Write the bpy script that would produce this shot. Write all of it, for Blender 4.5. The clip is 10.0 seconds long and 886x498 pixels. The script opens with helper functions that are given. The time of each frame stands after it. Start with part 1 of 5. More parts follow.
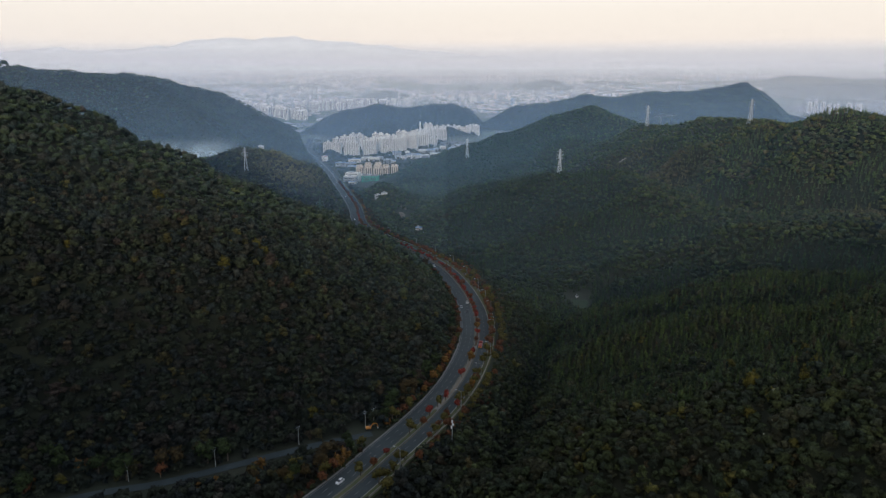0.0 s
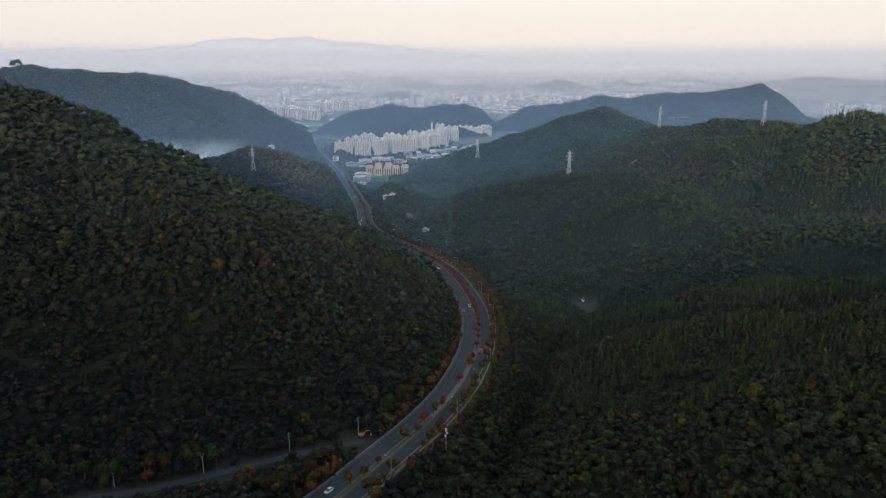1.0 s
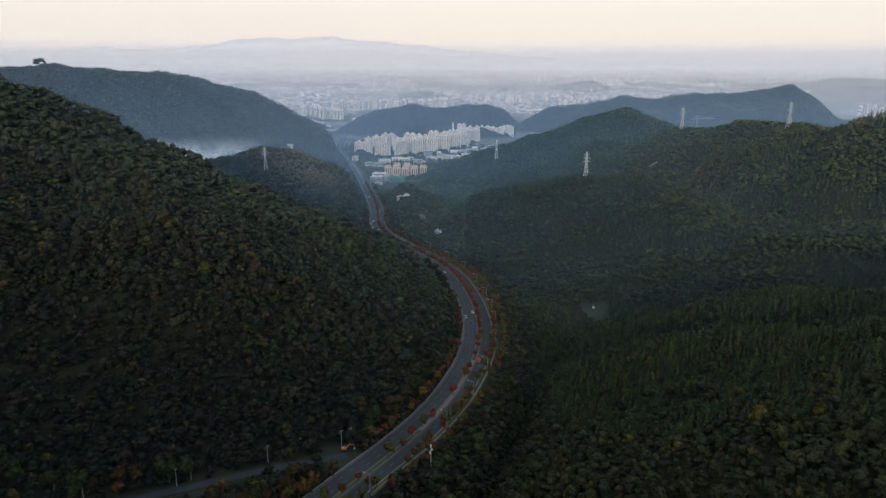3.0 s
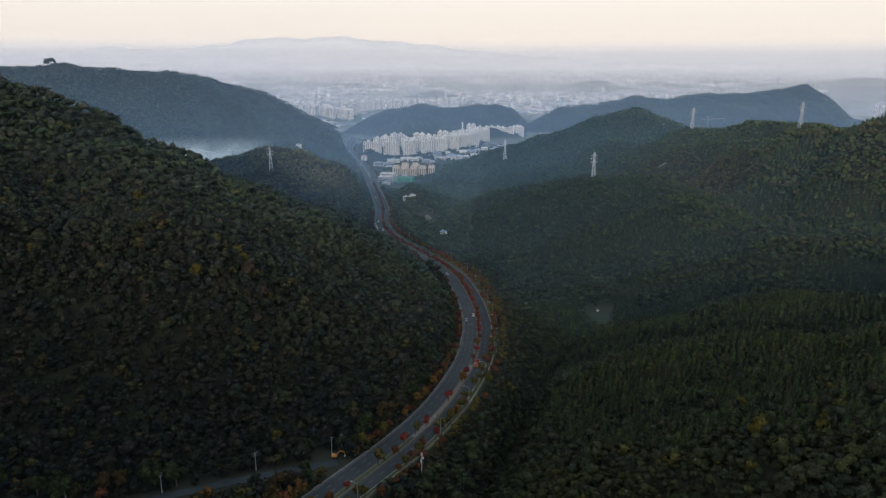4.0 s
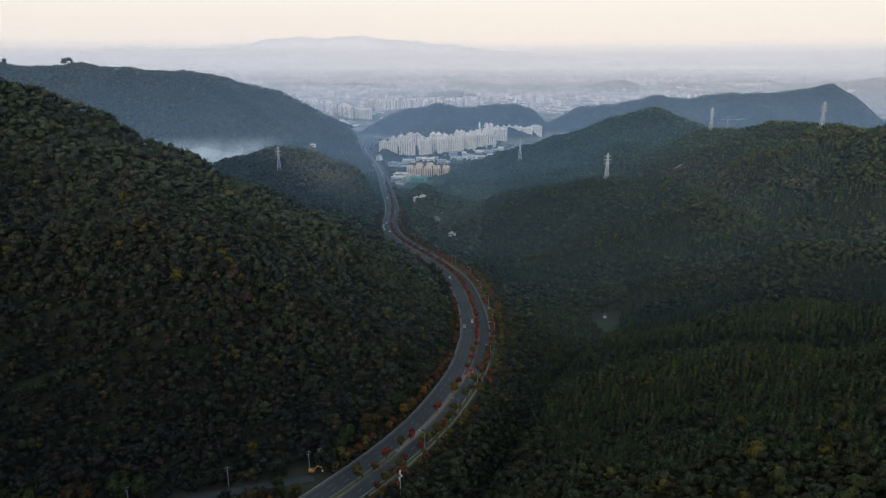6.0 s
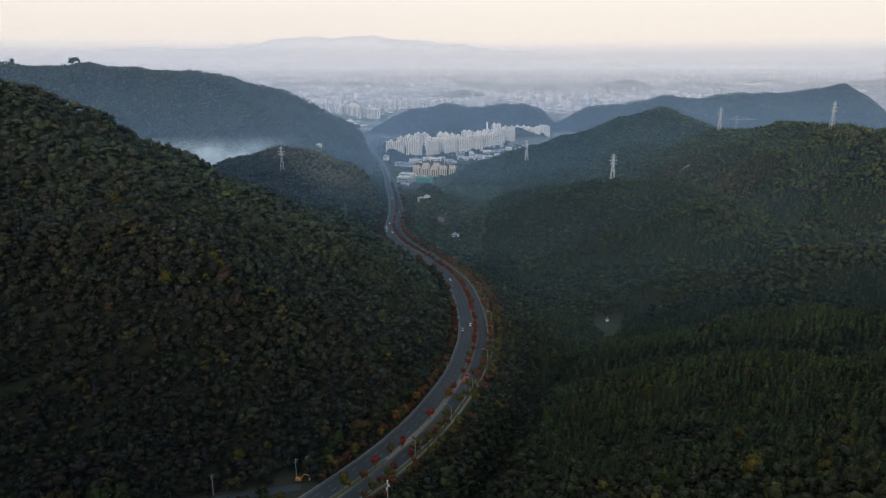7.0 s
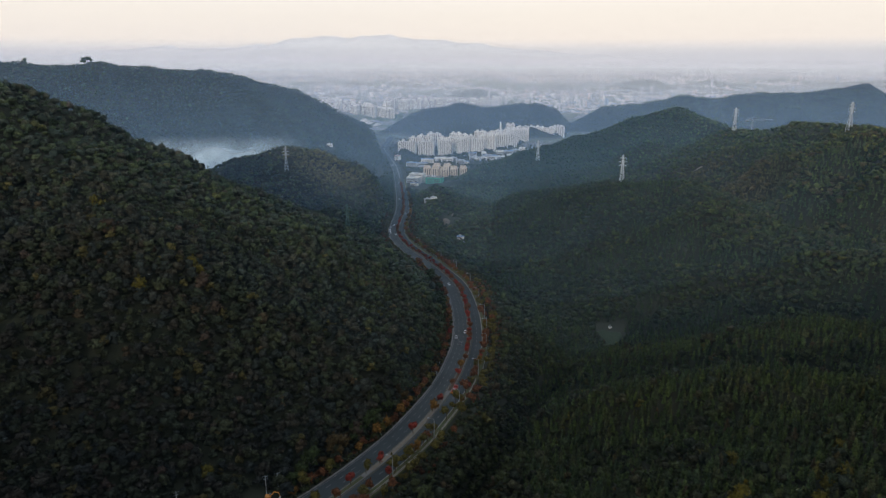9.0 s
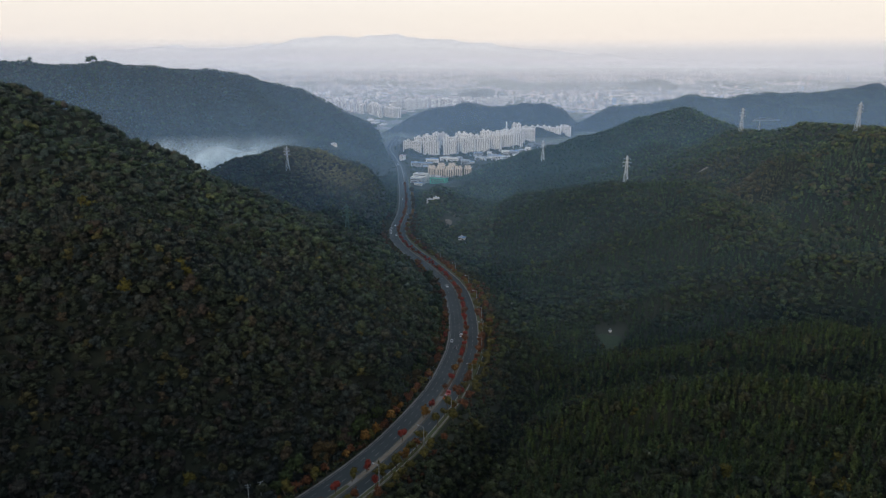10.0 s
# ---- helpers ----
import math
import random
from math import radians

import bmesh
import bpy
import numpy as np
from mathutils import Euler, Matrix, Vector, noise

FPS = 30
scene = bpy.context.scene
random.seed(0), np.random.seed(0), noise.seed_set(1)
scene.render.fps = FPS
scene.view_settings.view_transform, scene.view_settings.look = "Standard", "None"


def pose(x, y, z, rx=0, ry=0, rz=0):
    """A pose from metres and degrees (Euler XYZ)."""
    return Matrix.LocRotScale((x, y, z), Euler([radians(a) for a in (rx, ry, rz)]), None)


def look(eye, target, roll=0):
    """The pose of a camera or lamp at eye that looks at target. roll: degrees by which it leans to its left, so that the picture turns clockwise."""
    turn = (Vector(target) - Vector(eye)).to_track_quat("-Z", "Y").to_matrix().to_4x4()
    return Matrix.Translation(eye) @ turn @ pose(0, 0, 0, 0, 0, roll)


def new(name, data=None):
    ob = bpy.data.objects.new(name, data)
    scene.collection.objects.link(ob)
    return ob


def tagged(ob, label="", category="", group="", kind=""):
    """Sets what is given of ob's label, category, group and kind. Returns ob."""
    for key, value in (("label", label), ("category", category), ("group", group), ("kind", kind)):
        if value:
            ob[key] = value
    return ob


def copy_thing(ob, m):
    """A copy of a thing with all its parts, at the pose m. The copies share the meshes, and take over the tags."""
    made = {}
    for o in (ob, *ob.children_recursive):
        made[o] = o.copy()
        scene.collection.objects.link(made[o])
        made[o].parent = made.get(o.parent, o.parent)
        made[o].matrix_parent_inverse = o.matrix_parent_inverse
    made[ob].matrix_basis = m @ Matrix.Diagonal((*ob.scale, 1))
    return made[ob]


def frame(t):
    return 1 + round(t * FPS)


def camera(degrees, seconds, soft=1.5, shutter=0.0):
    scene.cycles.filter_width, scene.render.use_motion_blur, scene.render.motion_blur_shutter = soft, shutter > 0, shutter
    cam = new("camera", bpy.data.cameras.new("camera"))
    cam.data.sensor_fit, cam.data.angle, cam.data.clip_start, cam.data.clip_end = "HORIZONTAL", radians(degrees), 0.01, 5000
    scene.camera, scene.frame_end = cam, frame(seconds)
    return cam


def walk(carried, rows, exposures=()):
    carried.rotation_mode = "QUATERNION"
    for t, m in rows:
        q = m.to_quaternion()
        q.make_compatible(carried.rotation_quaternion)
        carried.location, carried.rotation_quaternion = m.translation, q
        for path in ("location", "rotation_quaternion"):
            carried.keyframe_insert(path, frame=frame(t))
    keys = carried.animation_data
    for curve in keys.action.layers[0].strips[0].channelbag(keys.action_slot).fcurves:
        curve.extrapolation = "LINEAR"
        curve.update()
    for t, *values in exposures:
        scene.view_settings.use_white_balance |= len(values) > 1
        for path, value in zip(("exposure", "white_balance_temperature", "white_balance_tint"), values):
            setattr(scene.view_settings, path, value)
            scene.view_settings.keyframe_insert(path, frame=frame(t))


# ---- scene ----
cam = camera(66.00, 10.0, soft=1.3)
PATH = [
    (0, look((0.00, 0.00, 270.00), (-2.23, 385.58, 163.58), -0.15)),
    (1, look((8.20, 7.94, 269.52), (-1.81, 393.46, 163.32), -0.03)),
    (2, look((16.22, 15.93, 268.99), (-1.22, 401.20, 162.84), 0.05)),
    (3, look((24.05, 23.98, 268.44), (-0.45, 408.85, 162.25), 0.08)),
    (4, look((31.65, 32.08, 267.91), (0.48, 416.45, 161.64), 0.08)),
    (5, look((39.02, 40.24, 267.44), (1.58, 424.02, 161.07), 0.05)),
    (6, look((46.19, 48.46, 267.04), (2.86, 431.58, 160.56), 0.02)),
    (7, look((53.17, 56.73, 266.72), (4.33, 439.17, 160.13), -0.01)),
    (8, look((59.99, 65.06, 266.47), (6.02, 446.76, 159.76), -0.03)),
    (9, look((66.72, 73.42, 266.26), (7.97, 454.38, 159.40), -0.03)),
    (10, look((73.42, 81.82, 266.08), (10.21, 462.00, 158.98), 0.00)),
]
walk(cam, PATH)

# world and light
SUN_AZ, SUN_EL = radians(185), radians(15)          # clockwise from +y: low, from behind
world = bpy.data.worlds.new("dusk_sky")
scene.world = world
world.use_nodes = True
wn, wl = world.node_tree.nodes, world.node_tree.links
wn.clear()
w_out = wn.new("ShaderNodeOutputWorld")
w_sky = wn.new("ShaderNodeTexSky")
w_sky.sky_type, w_sky.sun_disc = "NISHITA", False
w_sky.sun_elevation, w_sky.sun_rotation = SUN_EL, SUN_AZ
w_sky.altitude, w_sky.air_density, w_sky.dust_density, w_sky.ozone_density = 200, 1.0, 3.0, 1.0
w_bg = wn.new("ShaderNodeBackground")
w_bg.inputs["Strength"].default_value = 0.10
wl.new(w_sky.outputs[0], w_bg.inputs["Color"])
# the pale, faintly pink haze that lies along the whole horizon
w_geo = wn.new("ShaderNodeTexCoord")
w_sep = wn.new("ShaderNodeSeparateXYZ")
wl.new(w_geo.outputs["Generated"], w_sep.inputs[0])
w_ramp = wn.new("ShaderNodeValToRGB")
w_map = wn.new("ShaderNodeMapRange")
w_map.inputs["From Min"].default_value, w_map.inputs["From Max"].default_value = -0.02, 0.30
wl.new(w_sep.outputs["Z"], w_map.inputs["Value"])
wl.new(w_map.outputs[0], w_ramp.inputs[0])
stops = [(0.0, (0.72, 0.72, 0.80)), (0.09, (0.84, 0.79, 0.78)), (0.15, (0.95, 0.85, 0.76)), (0.26, (0.96, 0.88, 0.79)), (0.5, (1.05, 1.02, 0.98)), (1.0, (0.84, 0.92, 1.02))]
while len(w_ramp.color_ramp.elements) < len(stops):
    w_ramp.color_ramp.elements.new(0.5)
for e, (p, c) in zip(w_ramp.color_ramp.elements, stops):
    e.position, e.color = p, (*c, 1)
w_haze = wn.new("ShaderNodeBackground")
wl.new(w_ramp.outputs[0], w_haze.inputs["Color"])
w_fac = wn.new("ShaderNodeMapRange")
w_fac.interpolation_type = "SMOOTHSTEP"
w_fac.inputs["From Min"].default_value, w_fac.inputs["From Max"].default_value = 0.2, 1.3
w_fac.inputs["To Min"].default_value, w_fac.inputs["To Max"].default_value = 1.0, 0.0
wl.new(w_sep.outputs["Z"], w_fac.inputs["Value"])
w_mix = wn.new("ShaderNodeMixShader")
wl.new(w_fac.outputs[0], w_mix.inputs[0])
wl.new(w_bg.outputs[0], w_mix.inputs[1])
wl.new(w_haze.outputs[0], w_mix.inputs[2])
wl.new(w_mix.outputs[0], w_out.inputs[0])

sun_data = bpy.data.lights.new("sun", "SUN")
sun_data.energy, sun_data.angle, sun_data.color = 1.35, radians(6), (1.0, 0.86, 0.72)
sun = new("sun", sun_data)
sun.matrix_world = look((0, 0, 900), (-math.sin(SUN_AZ), -math.cos(SUN_AZ), 900 - math.tan(SUN_EL)))

scene.cycles.transparent_max_bounces = 40

# ---- materials ----
def nodes_of(name):
    m = bpy.data.materials.new(name)
    m.use_nodes = True
    nt = m.node_tree
    return m, nt.nodes, nt.links, nt.nodes["Principled BSDF"]


def rgb_mix(n, l, fac, a, b, blend="MIX"):
    x = n.new("ShaderNodeMix")
    x.data_type, x.blend_type = "RGBA", blend
    for sock, v in ((x.inputs[0], fac), (x.inputs[6], a), (x.inputs[7], b)):
        if hasattr(v, "is_output"):
            l.new(v, sock)
        else:
            sock.default_value = v if not isinstance(v, tuple) else (*v, 1)
    return x.outputs[2]


def noise_fac(n, l, scale, detail=4, lo=0.35, hi=0.65, coord="Object"):
    tc = n.new("ShaderNodeTexCoord")
    t = n.new("ShaderNodeTexNoise")
    t.inputs["Scale"].default_value, t.inputs["Detail"].default_value = scale, detail
    l.new(tc.outputs[coord], t.inputs["Vector"])
    r = n.new("ShaderNodeMapRange")
    r.inputs["From Min"].default_value, r.inputs["From Max"].default_value = lo, hi
    l.new(t.outputs["Fac"], r.inputs["Value"])
    return r.outputs[0]


def surface(name, colour, other, scale=0.3, rough=0.85, metal=0.0, fine=4.0, bump=0.0, vary=0.0):
    """A worn surface: two colours mixed by broad stains, fine grain over it, and a little relief."""
    m, n, l, p = nodes_of(name)
    c = rgb_mix(n, l, noise_fac(n, l, scale), colour, other)
    g = noise_fac(n, l, fine, 3, 0.2, 0.8)
    c = rgb_mix(n, l, 0.35, c, rgb_mix(n, l, g, (0.55, 0.55, 0.55), (1.25, 1.25, 1.25)), "MULTIPLY")
    if vary:
        oi = n.new("ShaderNodeObjectInfo")
        hs = n.new("ShaderNodeHueSaturation")
        mr = n.new("ShaderNodeMapRange")
        mr.inputs["To Min"].default_value, mr.inputs["To Max"].default_value = 1 - vary, 1 + vary
        l.new(oi.outputs["Random"], mr.inputs["Value"])
        l.new(mr.outputs[0], hs.inputs["Value"])
        l.new(c, hs.inputs["Color"])
        c = hs.outputs[0]
    l.new(c, p.inputs["Base Color"])
    p.inputs["Roughness"].default_value, p.inputs["Metallic"].default_value = rough, metal
    if bump:
        b = n.new("ShaderNodeBump")
        b.inputs["Strength"].default_value, b.inputs["Distance"].default_value = 0.6, bump
        l.new(g, b.inputs["Height"])
        l.new(b.outputs[0], p.inputs["Normal"])
    return m


def leaf_material(name):
    """Foliage: each crown's own tint from the mesh, mottled by clumps of leaves."""
    m, n, l, p = nodes_of(name)
    at = n.new("ShaderNodeAttribute")
    at.attribute_name = "tint"
    a = noise_fac(n, l, 0.9, 3, 0.3, 0.7)
    c = rgb_mix(n, l, 1.0, at.outputs["Color"], rgb_mix(n, l, a, (0.48, 0.52, 0.54), (1.46, 1.39, 1.2)), "MULTIPLY")
    gi = n.new("ShaderNodeNewGeometry")
    mr = n.new("ShaderNodeMapRange")
    mr.inputs["To Min"].default_value, mr.inputs["To Max"].default_value = 0.8, 1.2
    l.new(gi.outputs["Random Per Island"], mr.inputs["Value"])
    hs = n.new("ShaderNodeHueSaturation")
    l.new(mr.outputs[0], hs.inputs["Value"])
    l.new(c, hs.inputs["Color"])
    l.new(hs.outputs[0], p.inputs["Base Color"])
    p.inputs["Roughness"].default_value = 0.75
    p.inputs["Specular IOR Level"].default_value = 0.15
    fine = noise_fac(n, l, 1.6, 4, 0.2, 0.8)
    b = n.new("ShaderNodeBump")
    b.inputs["Strength"].default_value, b.inputs["Distance"].default_value = 1.0, 0.9
    l.new(fine, b.inputs["Height"])
    l.new(b.outputs[0], p.inputs["Normal"])
    return m


M_LEAF = leaf_material("foliage")
M_BARK = surface("bark", (0.09, 0.07, 0.055), (0.16, 0.13, 0.1), 1.5, 0.95, fine=12)
M_ASPHALT = surface("asphalt", (0.020, 0.031, 0.037), (0.034, 0.047, 0.053), 0.05, 0.85, fine=1.2)
M_CONCRETE = surface("concrete", (0.20, 0.195, 0.185), (0.14, 0.135, 0.13), 0.4, 0.9, fine=3)
M_PAINT = surface("road_paint", (0.22, 0.22, 0.22), (0.12, 0.12, 0.125), 0.8, 0.7, fine=3)
M_YELLOW = surface("yellow_paint", (0.17, 0.13, 0.06), (0.12, 0.10, 0.05), 0.8, 0.7, fine=3)
M_STEEL = surface("galvanised_steel", (0.60, 0.62, 0.63), (0.50, 0.52, 0.53), 0.6, 0.6, 0.1, fine=3)
M_WALL = surface("painted_render", (0.74, 0.71, 0.66), (0.66, 0.63, 0.59), 0.06, 0.8, fine=0.6, vary=0.07)
M_WALL_GREY = surface("grey_render", (0.42, 0.44, 0.47), (0.36, 0.38, 0.41), 0.06, 0.8, fine=0.6, vary=0.07)
M_GLASS = surface("dark_glazing", (0.06, 0.07, 0.085), (0.10, 0.11, 0.125), 0.2, 0.25, fine=1)

# ---- the shape of the land ----
EYE = (37.0, 40.0, 270.0)      # where the flight passes; the far plain is drawn in towards it
NEAR_RIM = 3200.0


def squeeze(x, y, z):
    """Draws what lies past the near rim in towards the flight, so that the whole plain stays within five kilometres."""
    x, y, z = (np.asarray(v, float) for v in (x, y, z))
    dist = np.maximum(np.hypot(x - EYE[0], y - EYE[1]), 1.0)
    f = np.where(dist > NEAR_RIM, (NEAR_RIM + 1650.0 * (1 - NEAR_RIM / dist)) / dist, 1.0)
    return EYE[0] + (x - EYE[0]) * f, EYE[1] + (y - EYE[1]) * f, EYE[2] + (z - EYE[2]) * f, f


def along(pts, x, y):
    """Distance from x, y to a line of points, and the line's third value at the nearest place."""
    best, val = np.full(np.shape(x), 1e9), np.zeros(np.shape(x))
    for (ax, ay, az), (bx, by, bz) in zip(pts, pts[1:]):
        dx, dy = bx - ax, by - ay
        s = np.clip(((x - ax) * dx + (y - ay) * dy) / (dx * dx + dy * dy), 0, 1)
        d = np.hypot(x - ax - s * dx, y - ay - s * dy)
        near = d < best
        best, val = np.where(near, d, best), np.where(near, az + s * (bz - az), val)
    return best, val


def spline(pts, step):
    """A smooth line through the points (Catmull-Rom)."""
    p = np.array([2 * np.array(pts[0]) - pts[1], *map(np.array, pts), 2 * np.array(pts[-1]) - pts[-2]], float)
    out = []
    for a, b, c, d in zip(p, p[1:], p[2:], p[3:]):
        for u in np.arange(0, 1, step / np.linalg.norm(c - b)):
            out.append(0.5 * (2 * b + (c - a) * u + (2 * a - 5 * b + 4 * c - d) * u * u + (3 * b - a - 3 * c + d) * u ** 3))
    return np.array(out + [p[-2]])


ROAD = spline([(-184, 66, 102), (-110, 145, 101), (-48.8, 233.8, 99), (-27.1, 273, 98), (-8.2, 312, 96), (4.8, 345.4, 95), (13.3, 378, 94), (19.2, 414, 92),
               (21.2, 452, 90), (20, 492, 88), (11.3, 549.6, 86), (-6.2, 617.6, 83), (-40, 693, 78), (-82, 776, 72), (-112, 868, 65),
               (-146, 1062, 49), (-213, 1356, 28), (-304, 1725, 7), (-374, 1950, 3), (-438, 2155, 2), (-488, 2476, 2)], 6.0)
SIDE_ROAD = spline([(-36, 292, 97.5), (-65, 279, 98), (-93, 265, 98), (-122, 250, 98.5), (-150, 240, 99), (-230, 200, 101)], 6.0)
STREAM = [(22, 240, 84), (33, 290, 81), (44, 353, 76), (56, 424, 66), (90, 520, 55), (75, 640, 50), (20, 800, 45), (-40, 1000, 38), (-110, 1300, 24), (-150, 1600, 6)]

# crest lines (x, y, height), steepness, roundness of the crest; some are steeper on the far side of a line
RIDGES = [
    # unseen ridge behind the flight, added to keep low sun off the near valley
    ([(-1500, -200, 480), (-800, -500, 450), (-350, -650, 420), (150, -760, 400), (700, -800, 380)], 0.70, 30),
    ([(-1000, 470, 296), (-440, 470, 281)], 0.44, 50, 470, 1.65),
    ([(-317, 523, 237), (-295, 535, 233), (-272, 545, 225), (-250, 555, 203)], 0.70, 12),
    ([(-250, 425, 190), (-165, 398, 172), (-105, 380, 146), (-55, 385, 112)], 0.50, 30, 400, 1.5),
    ([(700, -150, 330), (420, 200, 240)], 0.45, 25),
    ([(420, 200, 235), (250, 215, 176), (129, 234, 138), (90, 237, 122)], 0.44, 20),
    ([(420, 200, 232), (330, 260, 178), (250, 320, 138), (210, 350, 124), (180, 365, 120), (160, 376, 118), (128, 381, 112), (100, 390, 102), (80, 402, 90), (62, 412, 70)], 0.46, 16),
    ([(420, 200, 232), (330, 330, 140), (280, 398, 116), (240, 430, 124), (215, 441, 129), (190, 447, 122), (155, 458, 106), (113, 485, 86), (75, 545, 52)], 0.48, 16),
    ([(900, 640, 290), (640, 730, 232), (504, 800, 204), (478, 845, 206), (455, 880, 190), (428, 960, 185), (415, 1080, 177), (405, 1200, 166), (372, 1285, 152), (385, 1400, 122)], 0.47, 25),
    ([(600, 520, 140), (520, 540, 130), (395, 600, 117), (310, 660, 118), (280, 715, 119), (258, 790, 119), (243, 860, 122), (193, 950, 114), (162, 980, 113), (117, 985, 111), (61, 1020, 96), (10, 1140, 44)], 0.44, 30),
    ([(460, 1570, 118), (390, 1590, 148), (327, 1605, 168), (250, 1650, 130), (170, 1700, 92), (70, 1780, 58)], 0.50, 30),
    ([(250, 1640, 126), (62, 1560, 90), (-24, 1520, 62), (-118, 1440, 24), (-165, 1370, 6)], 0.42, 20),
    ([(-345, 985, 120), (-303, 985, 137), (-260, 975, 130), (-215, 925, 99), (-150, 790, 87)], 0.46, 25),
    ([(-303, 985, 137), (-259, 1000, 135), (-223, 1040, 121), (-179, 1100, 90)], 0.42, 25),
    ([(-200, 1020, 103), (-215, 1150, 76), (-235, 1260, 40)], 0.38, 25),
    ([(-2000, 1200, 330), (-1300, 1280, 262), (-960, 1360, 257), (-905, 1450, 258), (-830, 1560, 243), (-700, 1680, 237), (-630, 1780, 200), (-545, 1880, 152), (-450, 1980, 96), (-385, 2050, 48)], 0.58, 25),
    ([(-520, 2510, 20), (-445, 2550, 66), (-340, 2590, 98), (-255, 2600, 110), (-165, 2620, 94), (-60, 2650, 113), (30, 2680, 105), (95, 2700, 78), (150, 2705, 18)], 0.45, 20),
    ([(150, 2700, 30), (264, 2750, 92), (442, 2800, 112), (560, 2850, 130), (700, 2900, 120), (877, 2950, 144), (1060, 3000, 134), (1200, 3030, 160), (1300, 3050, 178), (1400, 3050, 120), (1500, 3050, 40)], 0.40, 20),
]
# small side valleys: line, depth, half-width
GULLIES = [
    ([(300, 372, 0), (235, 398, 0), (180, 418, 0), (120, 436, 0), (78, 446, 0)], 9, 15),
    ([(230, 330, 0), (170, 345, 0), (115, 352, 0), (70, 360, 0)], 5, 13),
    ([(205, 860, 0), (160, 760, 0), (135, 660, 0)], 10, 24),
    ([(285, 690, 0), (220, 640, 0), (150, 610, 0)], 10, 24),
    ([(110, 960, 0), (80, 860, 0), (60, 760, 0)], 8, 22),
    ([(262, 960, 0), (285, 880, 0), (300, 800, 0), (325, 735, 0), (400, 665, 0), (520, 600, 0)], 15, 26),
    ([(395, 1150, 0), (345, 1040, 0), (300, 960, 0)], 11, 16),
    ([(410, 1010, 0), (360, 920, 0), (310, 860, 0)], 11, 16),
    ([(435, 900, 0), (380, 815, 0), (325, 750, 0)], 12, 16),
    ([(470, 820, 0), (430, 750, 0), (390, 690, 0)], 12, 16),
    ([(-430, 430, 0), (-300, 350, 0), (-200, 285, 0)], 8, 26),
    ([(-260, 420, 0), (-170, 340, 0), (-110, 290, 0)], 5, 22),
    ([(-640, 1590, 0), (-540, 1500, 0), (-440, 1400, 0)], 18, 45),
    ([(-800, 1440, 0), (-700, 1360, 0), (-580, 1280, 0)], 18, 45),
    ([(-490, 1800, 0), (-430, 1730, 0), (-380, 1650, 0)], 12, 36),
]
_rng = np.random.RandomState(5)
WAVES = [(w, a, *_rng.uniform(0, 6.28, 2)) for w, a, k in ((260, 1.0, 5), (120, 0.55, 6), (60, 0.28, 7), (28, 0.12, 6)) for _ in range(k)]


def roll(x, y):
    """Soft unevenness, about -2.5 to 2.5."""
    out = np.zeros(np.shape(x))
    for w, a, th, ph in WAVES:
        out += a * np.sin((x * math.cos(th) + y * math.sin(th)) * 6.283 / w + ph + 0.8 * np.sin((x * math.sin(th) - y * math.cos(th)) * 4.1 / w))
    return out * 0.55


def height(x, y):
    x, y = np.asarray(x, float), np.asarray(y, float)
    floor = np.interp(y, [-2000, 100, 250, 350, 570, 900, 1100, 1400, 1650, 2000], [110, 100, 88, 78, 52, 42, 34, 20, 5, 0])
    acc = np.ones(np.shape(x))
    for pts, k, r, *lee in RIDGES:
        d, z = along(pts, x, np.where(y > lee[0], lee[0] + (y - lee[0]) * lee[1], y) if lee else y)
        acc += np.exp(np.clip((z - k * (np.sqrt(d * d + r * r) - r) - floor) / 7.0, -40, 60))
    up = 7.0 * np.log(acc)
    h = floor + up + np.clip(up / 45, 0, 1) * 3.5 * roll(x, y)
    for pts, deep, wide in GULLIES:
        d, _ = along(pts, x, y)
        h = h - deep * np.exp(-(d / wide) ** 2) * np.clip(up / 30, 0, 1)
    d, _ = along(STREAM, x, y)
    h = h - 19 * np.exp(-(d / 13) ** 2) * np.clip((560 - y) / 80, 0, 1) * np.clip((y - 240) / 40, 0, 1)
    for line, flat, reach in ((SIDE_ROAD[::2], 6, 90), (ROAD[::2], 13.5, 24)):
        d, z = along(line, x, y)
        s = np.clip((d - flat) / (reach * np.interp(y, [520, 600], [1.0, 1.8])), 0, 1)
        s = s * s * (3 - 2 * s)
        h = (z - 0.4) * (1 - s) + h * s
    return h


